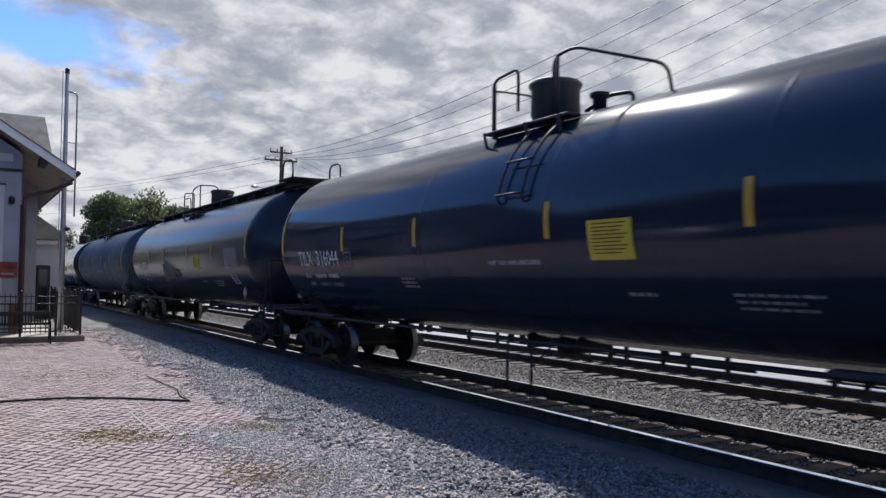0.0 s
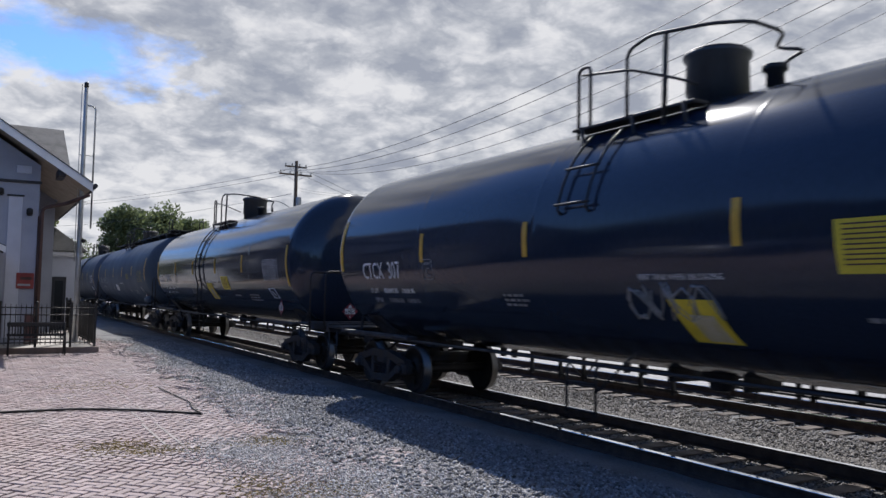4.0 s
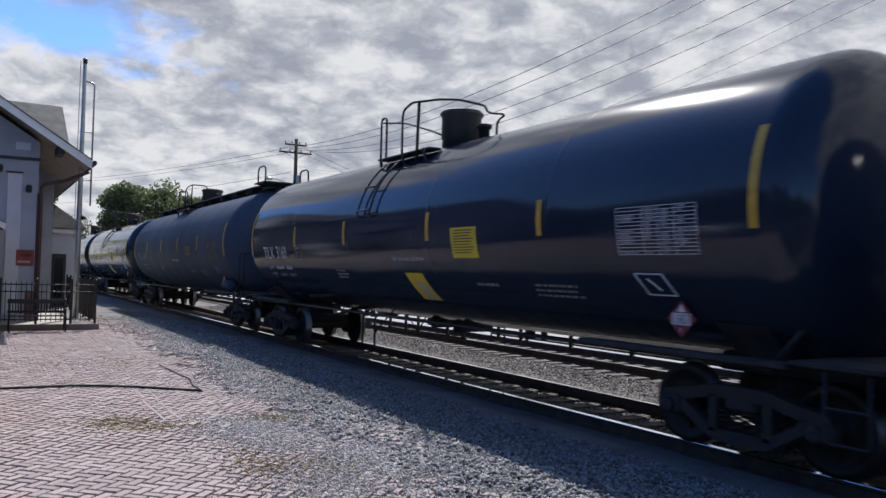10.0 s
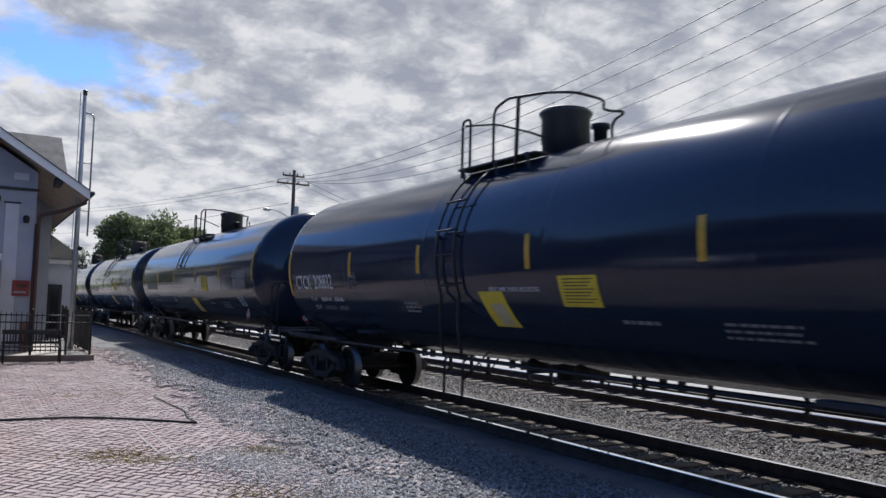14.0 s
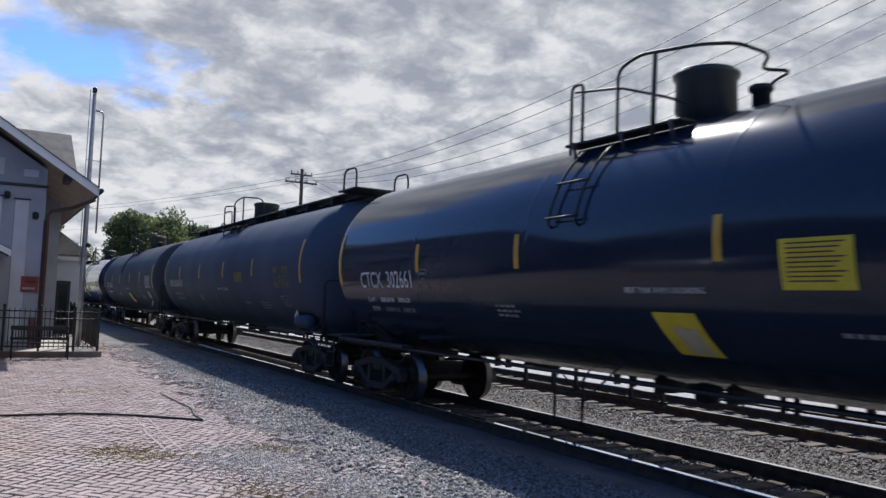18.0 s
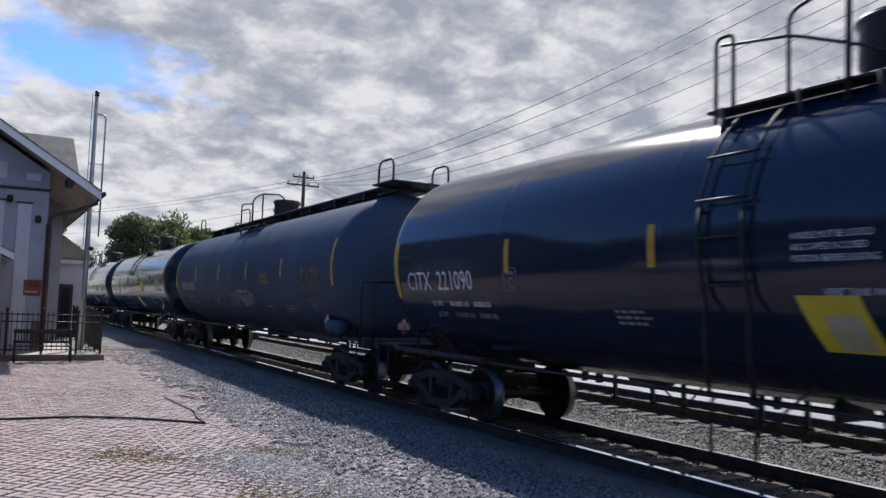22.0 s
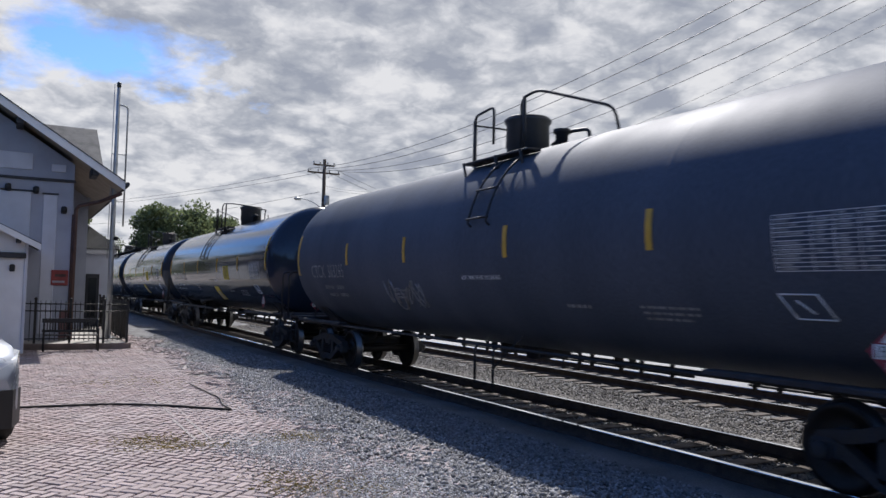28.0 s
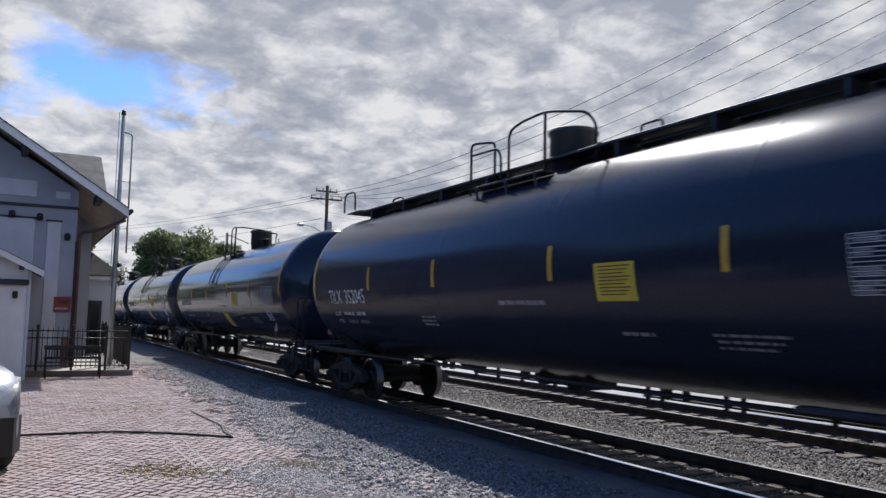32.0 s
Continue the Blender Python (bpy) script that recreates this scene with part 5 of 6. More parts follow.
    s = Shape().add([(-41.4, -6.6, 3.22), (-33.6, -6.6, 3.22), (-33.6, -3.4, 3.22), (-41.4, -3.4, 3.22), (-38.8, -5.2, 4.75), (-35.4, -5.2, 4.75)], [(0, 1, 5, 4), (1, 2, 5), (2, 3, 4, 5), (3, 0, 4), (3, 2, 1, 0)])
    part("wing_roof", s, "shingle", depot, "grey shingled hip roof")
    door = part("door", Shape().box((-34.0, -4.62, 0.12), (-33.95, -4.12, 2.2), 0.01), "dark_trim", depot, "dark glazed door")
    part("door_glass", Shape().box((-33.95, -4.52, 0.5), (-33.94, -4.22, 2.05)), "glass_dark", door)


def build_vestibule():
    """The small white gabled entrance before the depot's end wall."""
    v = thing("entrance_porch", "small white gabled entrance building at the depot end", "porch")
    x, y_r, y_l, top = -22.5, -6.80, -9.6, 2.80
    mid = (y_r + y_l) / 2
    peak = top + (y_r - mid) * 0.5
    part("front_wall", Shape().slab([(x, y_r, 0.0), (x, y_r, top), (x, mid, peak), (x, y_l, top), (x, y_l, 0.0)], (-0.12, 0, 0)), "white_paint", v, "white painted front")
    for y in (y_r, y_l):
        a, b = sorted((y, y - 0.12 if y == y_r else y + 0.12))
        part("side_wall", Shape().box((-25.9, a, 0.0), (x - 0.12, b, top)), "depot_wall", v)
    part("side_trim", Shape().box((x - 0.02, y_r - 0.06, 0.0), (x + 0.03, y_r + 0.02, top), 0.008), "depot_panel", v)
    for side in (1, -1):
        e = mid + side * (y_r - mid + 0.3)
        ze, zr = top - 0.15 + 0.1, peak + 0.1
        part("porch_roof", Shape().slab([(-25.9, e, ze), (x + 0.35, e, ze), (x + 0.35, mid, zr), (-25.9, mid, zr)], (0, 0, 0.06)), "dark_trim", v, "dark thin roof")
        part("barge_board", Shape().slab([(x + 0.36, e, ze - 0.12), (x + 0.36, e, ze + 0.04), (x + 0.36, mid, zr + 0.04), (x + 0.36, mid, zr - 0.12)], (0.03, 0, 0)), "white_paint", v)
        for k in (0.3, 0.75):
            y, z = e + (mid - e) * k, ze + (zr - ze) * k
            part("outrigger", Shape().box((x, y - 0.06, z - 0.2), (x + 0.33, y + 0.06, z - 0.05), 0.01), "dark_trim", v)
    part("lintel", Shape().box((x, y_l, 2.42), (x + 0.12, y_r - 0.02, 2.56), 0.02), "dark_trim", v, "dark beam across the front")
    part("wall_lamp", Shape().box((x, -7.18, 2.08), (x + 0.1, -7.06, 2.26), 0.02), "iron", v, "small black lamp")
    part("door_handle", Shape().box((x, -7.42, 1.05), (x + 0.04, -7.40, 1.22), 0.006), "iron", v)


def build_platform():
    plat = thing("platform", "low raised paved terrace with a brown concrete edge", kind="structure", category="")
    part("slab", Shape().box((-46, -10, -0.3), (-24.42, -4.12, 0.11), 0.01), "concrete", plat)
    part("edge", Shape().box((-24.41, -10, -0.3), (-24.3, -4.0, 0.115), 0.015), "edge_stone", plat)
    part("edge", Shape().box((-46, -4.11, -0.3), (-24.42, -4.0, 0.115), 0.015), "edge_stone", plat)


def build_fence():
    fence = thing("iron_fence", "black wrought iron fence round the depot terrace", "fence")
    base, z1, z2 = 0.11, 1.02, 1.22

    def run_of(p, q, step, posts):
        p, q = Vector(p), Vector(q)
        n = max(1, int(round((q - p).length / step)))
        d = (q - p) / n
        for z in (0.24, z1, z2):
            part("rail", Shape().tube([(p.x, p.y, z), (q.x, q.y, z)], 0.018, 5), "iron", fence)
        for i in range(n + 1):
            c = p + d * i
            if i % posts == 0:
                s = Shape().box((c.x - 0.032, c.y - 0.032, base), (c.x + 0.032, c.y + 0.032, 1.34), 0.006).lathe([(1.34, 0.04), (1.37, 0.045), (1.40, 0.02)], "z", (c.x, c.y, 0), 8)
                part("post", s, "iron", fence)
            else:
                part("picket", Shape().tube([(c.x, c.y, 0.18), (c.x, c.y, 1.27), (c.x, c.y, 1.33)], [0.011, 0.011, 0.002], 5), "iron", fence)

    run_of((-24.55, -7.4, 0), (-24.55, -4.1, 0), 0.125, 7)
    run_of((-24.55, -4.1, 0), (-33.5, -4.1, 0), 0.125, 12)


def build_bench():
    b = thing("bench", "dark slatted metal bench before the iron fence", "bench", pose(-24.0, -5.62, GROUND))
    for y in (-0.68, 0.68):
        s = Shape().tube(bent([(0.42, y, 0.0), (0.38, y, 0.42), (0.0, y, 0.42), (-0.06, y, 0.86)], 0.06), 0.022, 6).tube([(-0.05, y, 0.42), (-0.1, y, 0.0)], 0.022, 6)
        s.tube(bent([(-0.02, y, 0.62), (0.36, y, 0.64), (0.38, y, 0.42)], 0.08), 0.018, 6)
        part("end_frame", s, "iron", b)
    for k in range(6):
        part("seat_slat", Shape().box((0.0 + k * 0.068, -0.7, 0.425), (0.05 + k * 0.068, 0.7, 0.445), 0.005), "iron", b)
    part("back_rail", Shape().box((-0.09, -0.72, 0.76), (-0.045, 0.72, 0.88), 0.012), "iron", b)
    part("back_rail", Shape().box((-0.06, -0.72, 0.50), (-0.015, 0.72, 0.57), 0.01), "iron", b)
    for k in range(20):
        y = -0.66 + k * 1.32 / 19
        part("back_bar", Shape().tube([(-0.03, y, 0.52), (-0.06, y, 0.82)], 0.016, 5), "iron", b)


def build_mast():
    m = thing("signal_mast", "tall galvanised mast with a bent conduit beside it", "mast", pose(-26.6, -4.42, 0.11))
    part("pole", Shape().lathe([(0.0, 0.085), (2.5, 0.08), (4.8, 0.07), (8.02, 0.055), (8.06, 0.02)], "z", (0, 0, 0), 14), "galvanised", m)
    part("base_plate", Shape().box((-0.18, -0.18, 0.0), (0.18, 0.18, 0.03), 0.008), "galvanised", m)
    part("thin_rod", Shape().tube([(-0.02, -0.12, 2.5), (-0.02, -0.12, 8.1)], 0.012, 6), "galvanised", m)
    part("conduit", Shape().tube(bent([(0.0, 0.04, 7.45), (0.0, 0.30, 7.42), (0.0, 0.30, 3.55)], 0.16), 0.026, 8), "galvanised", m, "conduit bent over at the top")
    for z in (4.35, 5.85):
        part("bracket", Shape().tube([(0, -0.12, z), (0, 0.30, z)], 0.016, 6), "galvanised", m)
    part("finial", Shape().lathe([(8.0, 0.06), (8.05, 0.075), (8.1, 0.06), (8.14, 0.075), (8.18, 0.04)], "z", (0, 0, 0), 10), "iron", m)
    part("spot_lamp", Shape().lathe([(0, 0.05), (0.05, 0.07), (0.14, 0.07), (0.18, 0.03)], "x", (0.06, 0.1, 3.15), 10), "iron", m, "small black lamp head")


build_depot()
build_vestibule()
build_platform()
build_fence()
build_bench()
build_mast()

# ---- poles and wires ----
POLE = Vector((-55.9, 13.1, -0.45))
POLE_B = Vector((-3.0, 13.1, -0.45))


def build_pole(base, top, lamp):
    p = thing("utility_pole", "weathered timber utility pole with two crossarms", "utility pole", Matrix.Translation(base), "utility poles")
    part("shaft", Shape().lathe([(0, 0.19), (top * 0.5, 0.16), (top, 0.12), (top + 0.02, 0.08)], "z", (0, 0, 0), 12), "pole_wood", p)
    for z, w in ((top - 1.02, 1.28), (top - 0.42, 0.85)):
        arm = part("crossarm", Shape().box((-0.16, -w, z - 0.06), (-0.05, w, z + 0.06), 0.012), "pole_wood", p)
        part("brace", Shape().tube([(-0.14, -w * 0.6, z - 0.05), (-0.1, 0, z - 0.55)], 0.018, 5).tube([(-0.14, w * 0.6, z - 0.05), (-0.1, 0, z - 0.55)], 0.018, 5), "galvanised", p)
        for k in (-0.94, -0.35, 0.35, 0.94):
            part("insulator", Shape().lathe([(z + 0.06, 0.02), (z + 0.12, 0.05), (z + 0.16, 0.045), (z + 0.2, 0.06), (z + 0.25, 0.03)], "z", (-0.1, k * w, 0), 10), "porcelain", arm)
    if lamp:
        part("lamp_arm", Shape().tube(arc((0, -0.1, 8.3), (-0.3, -1.7, 9.0), (-0.1, -0.9, 9.0), 8), 0.035, 6), "galvanised", p, "street lamp bracket")
        part("lamp_head", Shape().lathe([(0, 0.05), (0.1, 0.11), (0.4, 0.13), (0.55, 0.05)], "y", (-0.3, -2.2, 8.98), 12), "galvanised", p, "cobra street lamp head")
        part("transformer", Shape().lathe([(8.6, 0.1), (8.62, 0.2), (9.3, 0.2), (9.35, 0.1)], "z", (0.3, 0.15, 0), 12), "house_grey", p)


def sagging(p, q, sag, n=24):
    p, q = Vector(p), Vector(q)
    return [tuple(p.lerp(q, i / n) - Vector((0, 0, sag * 4 * (i / n) * (1 - i / n)))) for i in range(n + 1)]


def build_lines():
    build_pole(POLE, 12.1, True)
    build_pole(POLE_B, 13.2, False)
    spots = [(-1.2, 11.33, 0.016, 13.33, 1.91), (-0.45, 11.33, 0.016, 13.42, 2.11), (0.45, 11.33, 0.015, 13.11, 2.28), (1.2, 11.33, 0.015, 13.19, 2.61), (0.1, 10.1, 0.008, 12.5, 3.2), (0.3, 9.9, 0.008, 11.9, 3.0)]
    for dy, z, r, z2, sag in spots:
        s = Shape().tube(sagging((POLE.x - 0.1, POLE.y + dy, POLE.z + z), (POLE_B.x - 0.1, POLE_B.y + dy, POLE_B.z + z2), sag), r, 5)
        solid("power_line", s, "wire", "thin dark overhead power line hung from timber poles", "power line", group="overhead wires")
    for dy, z, q in ((-0.9, 11.3, (-150.0, -8.0, 15.5)), (0.4, 11.3, (-150.0, -7.0, 15.2)), (-0.3, 9.6, (-150.0, -6.0, 12.0)), (0.9, 11.4, (-135.0, 75.0, 17.0)), (0.2, 11.2, (-135.0, 76.0, 16.0))):
        s = Shape().tube(sagging((POLE.x, POLE.y + dy, POLE.z + z), q, 1.2), 0.016, 4)
        solid("power_line", s, "wire", "thin dark overhead wire running off beyond the trees", "power line", group="overhead wires")


build_lines()

# ---- trees ----


def build_tree(name, at, height, width, trunk_h, clumps, leaves, mat, seed, label, squash=0.75):
    r3 = random.Random(seed)
    t = thing(name, label, "tree", Matrix.Translation(at), "trees beyond the railway")
    s = Shape().tube([(0, 0, 0), (0.1, 0.05, trunk_h * 0.5), (0.0, 0.1, trunk_h), (0.15, 0.0, height * 0.7)], [width * 0.045, width * 0.036, width * 0.03, width * 0.012], 8)
    part("trunk", s, "bark", t)
    centres = []
    for k in range(clumps):
        a = r3.uniform(0, 2 * math.pi)
        z = r3.uniform(trunk_h * 0.75, height * 0.95)
        frac = (z - trunk_h * 0.75) / (height - trunk_h * 0.75)
        reach = width * 0.5 * math.sqrt(max(0.05, 1 - (frac * 1.15 - 0.25) ** 2)) * r3.uniform(0.35, 0.9)
        centres.append(Vector((reach * math.cos(a), reach * math.sin(a), z)))
    for k, c in enumerate(centres[:: max(1, clumps // 9)]):
        part("limb", Shape().tube([(0, 0, trunk_h * r3.uniform(0.7, 1.0)), (c.x * 0.5, c.y * 0.5, c.z * 0.75), tuple(c)], [width * 0.018, width * 0.01, width * 0.003], 5), "bark", t)
    v, f = [], []
    for c in centres:
        size = width * r3.uniform(0.10, 0.19)
        for _ in range(leaves):
            d = Vector((r3.gauss(0, 1), r3.gauss(0, 1), r3.gauss(0, 1)))
            d = d.normalized() * size * r3.uniform(0.45, 1.05)
            p = c + Vector((d.x, d.y, d.z * squash))
            q = Vector((r3.gauss(0, 1), r3.gauss(0, 1), r3.gauss(0, 1))).normalized()
            w = q.orthogonal().normalized()
            l = width * r3.uniform(0.010, 0.022)
            n = len(v)
            v += [tuple(p - q * l), tuple(p + w * l * 0.6), tuple(p + q * l), tuple(p - w * l * 0.6)]
            f.append((n, n + 1, n + 2, n + 3))
    tagged(part("crown", raw_mesh("crown", v, f, M[mat]), "", t, "crown of many small green leaves"), kind="stuff")


build_tree("tree", (-100, 9.4, -0.5), 12.0, 12.5, 4.0, 70, 330, "leaf", 1, "broad round green tree in full leaf beyond the depot", 0.8)
build_tree("tree", (-106, 16.0, -0.5), 11.8, 9.5, 3.6, 44, 300, "leaf", 2, "green tree in full leaf standing behind another")
build_tree("tree", (-62, -3.6, -0.5), 7.4, 4.2, 2.8, 20, 180, "leaf_pale", 3, "young pale green tree behind the depot wing")
# those at y of -30 and below are unseen, added to darken the tanks' reflections
for k, (x, y, h, w) in enumerate(((-150, 8, 10, 14), (-160, 22, 11, 16), (-47, 66, 12.5, 13), (-38, 60, 11, 12), (-30, 64, 12, 12), (-21, 58, 10, 11), (-40, -34, 11, 13), (-28, -31, 12, 14), (-15, -33, 11, 13), (-3, -30, 12, 14), (9, -34, 11, 13), (-52, -32, 12, 13))):
    build_tree("tree", (x, y, -0.5), h, w, h * 0.3, 26, 150, "leaf", 10 + k, "dark green leafy tree standing in a row of trees")


def build_south_woods():
    """The dark line of trees behind the viewer, mirrored in the glossy tanks."""
    r7 = np.random.default_rng(12)
    n = 8000
    x = r7.uniform(-170, 75, n)
    top = 5.6 + 1.0 * np.sin(x * 0.31) + 0.8 * np.sin(x * 0.83 + 2) + np.interp(x, [-90, -42], [6.0, 0.0])
    z = r7.uniform(0, 1, n) ** 0.7 * top
    y = -17.5 + r7.normal(0, 0.8, n) + np.interp(x, [-160, -60], [-6.0, 0.0])
    size = r7.uniform(0.3, 0.9, n) * np.interp(x, [-80, -20], [1.5, 1.0])
    base = np.array([(1, 0, 0), (-1, 0, 0), (0, 1, 0), (0, -1, 0), (0, 0, 1), (0, 0, -1)], float)
    tri = [(0, 2, 4), (2, 1, 4), (1, 3, 4), (3, 0, 4), (2, 0, 5), (1, 2, 5), (3, 1, 5), (0, 3, 5)]
    pts = base[None] * size[:, None, None] * r7.uniform(0.6, 1.3, (n, 6, 1)) + np.stack([x, y, z], -1)[:, None]
    f = [tuple(int(k) + 6 * i for k in t) for i in range(n) for t in tri]
    tagged(new("woods", raw_mesh("woods", [tuple(p) for p in pts.reshape(-1, 3)], f, M["leaf"])), "dark green line of trees south of the depot yard", "woods", kind="stuff")


build_south_woods()

# ---- houses and a car beyond the tracks ----


def build_house(name, at, wide, deep, eave, rise, wall, label, windows, porch=None, along=True):
    h = thing(name, label, "house", Matrix.Translation(at), "houses beyond the road")
    part("wall", Shape().box((0, 0, -0.2), (wide, deep, eave)), wall, h)
    if along:
        lines = [[(-0.4, -0.4, eave), (wide + 0.4, -0.4, eave), (wide + 0.4, deep / 2, eave + rise), (-0.4, deep / 2, eave + rise)], [(-0.4, deep + 0.4, eave), (wide + 0.4, deep + 0.4, eave), (wide + 0.4, deep / 2, eave + rise), (-0.4, deep / 2, eave + rise)]]
        for x in (0.0, wide - 0.15):
            part("gable", Shape().slab([(x, 0, eave), (x, deep, eave), (x, deep / 2, eave + rise - 0.05)], (0.15, 0, 0)), "house_white", h)
    else:
        lines = [[(-0.4, -0.4, eave), (-0.4, deep + 0.4, eave), (wide / 2, deep + 0.4, eave + rise), (wide / 2, -0.4, eave + rise)], [(wide + 0.4, -0.4, eave), (wide + 0.4, deep + 0.4, eave), (wide / 2, deep + 0.4, eave + rise), (wide / 2, -0.4, eave + rise)]]
        for y in (0.0, deep - 0.15):
            part("gable", Shape().slab([(0, y, eave), (wide, y, eave), (wide / 2, y, eave + rise - 0.05)], (0, 0.15, 0)), "house_white", h)
    for l in lines:
        part("roof", Shape().slab(l, (0, 0, 0.14)), "slate", h)
    for x, z, w, t in windows:
        win = part("window", Shape().box((x, -0.05, z), (x + w, 0.02, z + t), 0.01), "house_white", h, "white framed window")
        for a in (0, 1):
            for b in (0, 1):
                part("pane", Shape().box((x + 0.07 + a * (w / 2 - 0.02), -0.06, z + 0.07 + b * (t / 2 - 0.02)), (x + w / 2 - 0.05 + a * (w / 2 - 0.02), -0.052, z + t / 2 - 0.05 + b * (t / 2 - 0.02))), "glass_dark", win)
        part("sill", Shape().box((x - 0.08, -0.12, z - 0.07), (x + w + 0.08, 0.0, z), 0.01), "house_white", win)
    if porch:
        x, w = porch
        part("porch_gable", Shape().slab([(x, -1.8, eave - 0.25), (x + w, -1.8, eave - 0.25), (x + w / 2, -1.8, eave + w * 0.28)], (0, 1.8, 0)), "house_white", h, "white gabled porch roof")
        for a in (x + 0.1, x + w - 0.1):
            part("porch_post", Shape().box((a - 0.06, -1.75, -0.2), (a + 0.06, -1.63, eave - 0.25), 0.01), "house_white", h)


build_house("house", (-33.0, 28.5, -0.45), 13.4, 8.0, 2.5, 1.75, "house_red", "low red-brown house with white porch gable and grey roof", [(3.0, 0.9, 1.2, 1.25), (6.6, 0.9, 1.0, 1.25), (12.0, 0.9, 0.9, 1.25)], (9.1, 2.4))
build_house("house", (-18.6, 26.0, -0.45), 8.0, 9.0, 4.8, 2.6, "house_white", "tall white clapboard house with grey gabled roof", [(0.7, 2.9, 1.0, 1.4), (4.8, 2.9, 1.0, 1.4), (0.7, 0.6, 1.0, 1.4)], None, False)
build_house("house", (-62.0, 34.0, -0.45), 14.0, 9.0, 3.2, 2.8, "house_grey", "grey clapboard house with white trim across the road", [(2.0, 0.9, 1.2, 1.3), (6.0, 0.9, 1.2, 1.3), (10.0, 0.9, 1.2, 1.3)])


def build_vehicle(name, at, label, length, width, height, paint, suv):
    """A road car facing +x: body shell, glasshouse, wheels, lamps, bumpers."""
    c = thing(name, label, "car", at)
    hl, hw = length / 2, width / 2
    hood = height * (0.60 if suv else 0.62)
    base = 0.30 if suv else 0.22
    # the shell, cross-section by cross-section along the car
    secs = [(-hl, 0.84, base + 0.25, hood * 0.86), (-hl + 0.12, 0.93, base + 0.05, hood * 0.97), (-hl + 0.9, 1.0, base, hood), (0.0, 1.0, base, hood), (hl - 1.25, 1.0, base, hood * 0.99), (hl - 0.45, 0.97, base, hood * 0.93),
            (hl - 0.10, 0.90, base + 0.05, hood * 0.82), (hl, 0.80, base + 0.18, hood * 0.66)]
    rings = []
    for x, k, z0, z1 in secs:
        w = hw * k
        rings.append([(x, -w * 0.94, z0), (x, w * 0.94, z0), (x, w, z0 + 0.12), (x, w, z1 - 0.16), (x, w * 0.93, z1 - 0.04), (x, w * 0.6, z1), (x, -w * 0.6, z1), (x, -w * 0.93, z1 - 0.04), (x, -w, z1 - 0.16), (x, -w, z0 + 0.12)])
    part("body", Shape().loft(rings, True, True), paint, c)
    r0, r1 = (-hl + 0.15, hl - 1.35) if suv else (-hl + 0.6, hl - 1.1)
    top = [(r0, hood - 0.05, 0.90), (r0 + 0.35, height - 0.06, 0.78), (r0 + 0.9, height, 0.76), (r1 - 1.1, height - 0.02, 0.75), (r1 - 0.75, height - 0.10, 0.77), (r1, hood - 0.05, 0.88)]
    part("glasshouse", Shape().loft([[(x, -hw * k, hood - 0.06), (x, hw * k, hood - 0.06), (x, hw * k * 0.92, z), (x, -hw * k * 0.92, z)] for x, z, k in top], True, True), "glass_dark", c, "dark tinted windows")
    part("roof", Shape().box((r0 + 0.6, -hw * 0.68, height - 0.03), (r1 - 1.0, hw * 0.68, height + 0.02), 0.02), paint, c)
    for x in (-hl + 0.85, hl - 0.85):
        for y in (-hw + 0.1, hw - 0.1):
            rr = 0.37 if suv else 0.32
            wheel = part("wheel", Shape().lathe([(y - 0.11, rr * 0.7), (y - 0.11, rr - 0.03), (y - 0.08, rr), (y + 0.08, rr), (y + 0.11, rr - 0.03), (y + 0.11, rr * 0.7)], "y", (x, 0, rr), 22), "rubber", c)
            part("rim", Shape().lathe([(y - 0.10, 0.05), (y - 0.112, rr * 0.62), (y + 0.112, rr * 0.62), (y + 0.10, 0.05)], "y", (x, 0, rr), 16), "galvanised", wheel)
    lip = base + (0.38 if suv else 0.24)
    part("grille", Shape().box((hl - 0.06, -hw * 0.52, base + 0.22), (hl + 0.02, hw * 0.52, hood * 0.66), 0.03), "car_black", c)
    part("bumper", Shape().loft([[(hl - 0.25, s * hw * 0.97, base - 0.02), (hl - 0.25, s * hw * 0.97, lip), (hl - 0.3, s * hw * 0.9, lip), (hl - 0.3, s * hw * 0.9, base - 0.02)] if i in (0, 4) else
                                 [(hl + d, s * hw, base - 0.04), (hl + d, s * hw, lip), (hl + d - 0.14, s * hw, lip), (hl + d - 0.14, s * hw, base - 0.04)]
                                 for i, (s, d) in enumerate(((-1, 0), (-0.82, 0.02), (0, 0.07), (0.82, 0.02), (1, 0)))]), "car_black", c, "dark lower bumper")
    for s in (-1, 1):
        lamp = part("headlight", Shape().loft([[(hl - 0.42, s * hw * 0.985, hood * 0.70), (hl - 0.42, s * hw * 0.985, hood * 0.86), (hl - 0.5, s * hw * 0.9, hood * 0.87), (hl - 0.5, s * hw * 0.9, hood * 0.69)],
                                              [(hl - 0.08, s * hw * 0.86, hood * 0.66), (hl - 0.10, s * hw * 0.86, hood * 0.80), (hl - 0.2, s * hw * 0.8, hood * 0.80), (hl - 0.2, s * hw * 0.8, hood * 0.66)],
                                              [(hl + 0.0, s * hw * 0.56, hood * 0.64), (hl - 0.02, s * hw * 0.56, hood * 0.74), (hl - 0.12, s * hw * 0.56, hood * 0.74), (hl - 0.12, s * hw * 0.56, hood * 0.64)]], True, True), "lamp_lens", c, "clear wrap-round headlight")
        part("fog_lamp", Shape().lathe([(0, 0.07), (0.03, 0.06)], "x", (hl - 0.01, s * hw * 0.74, base + 0.12), 12), "lamp_lens", c)
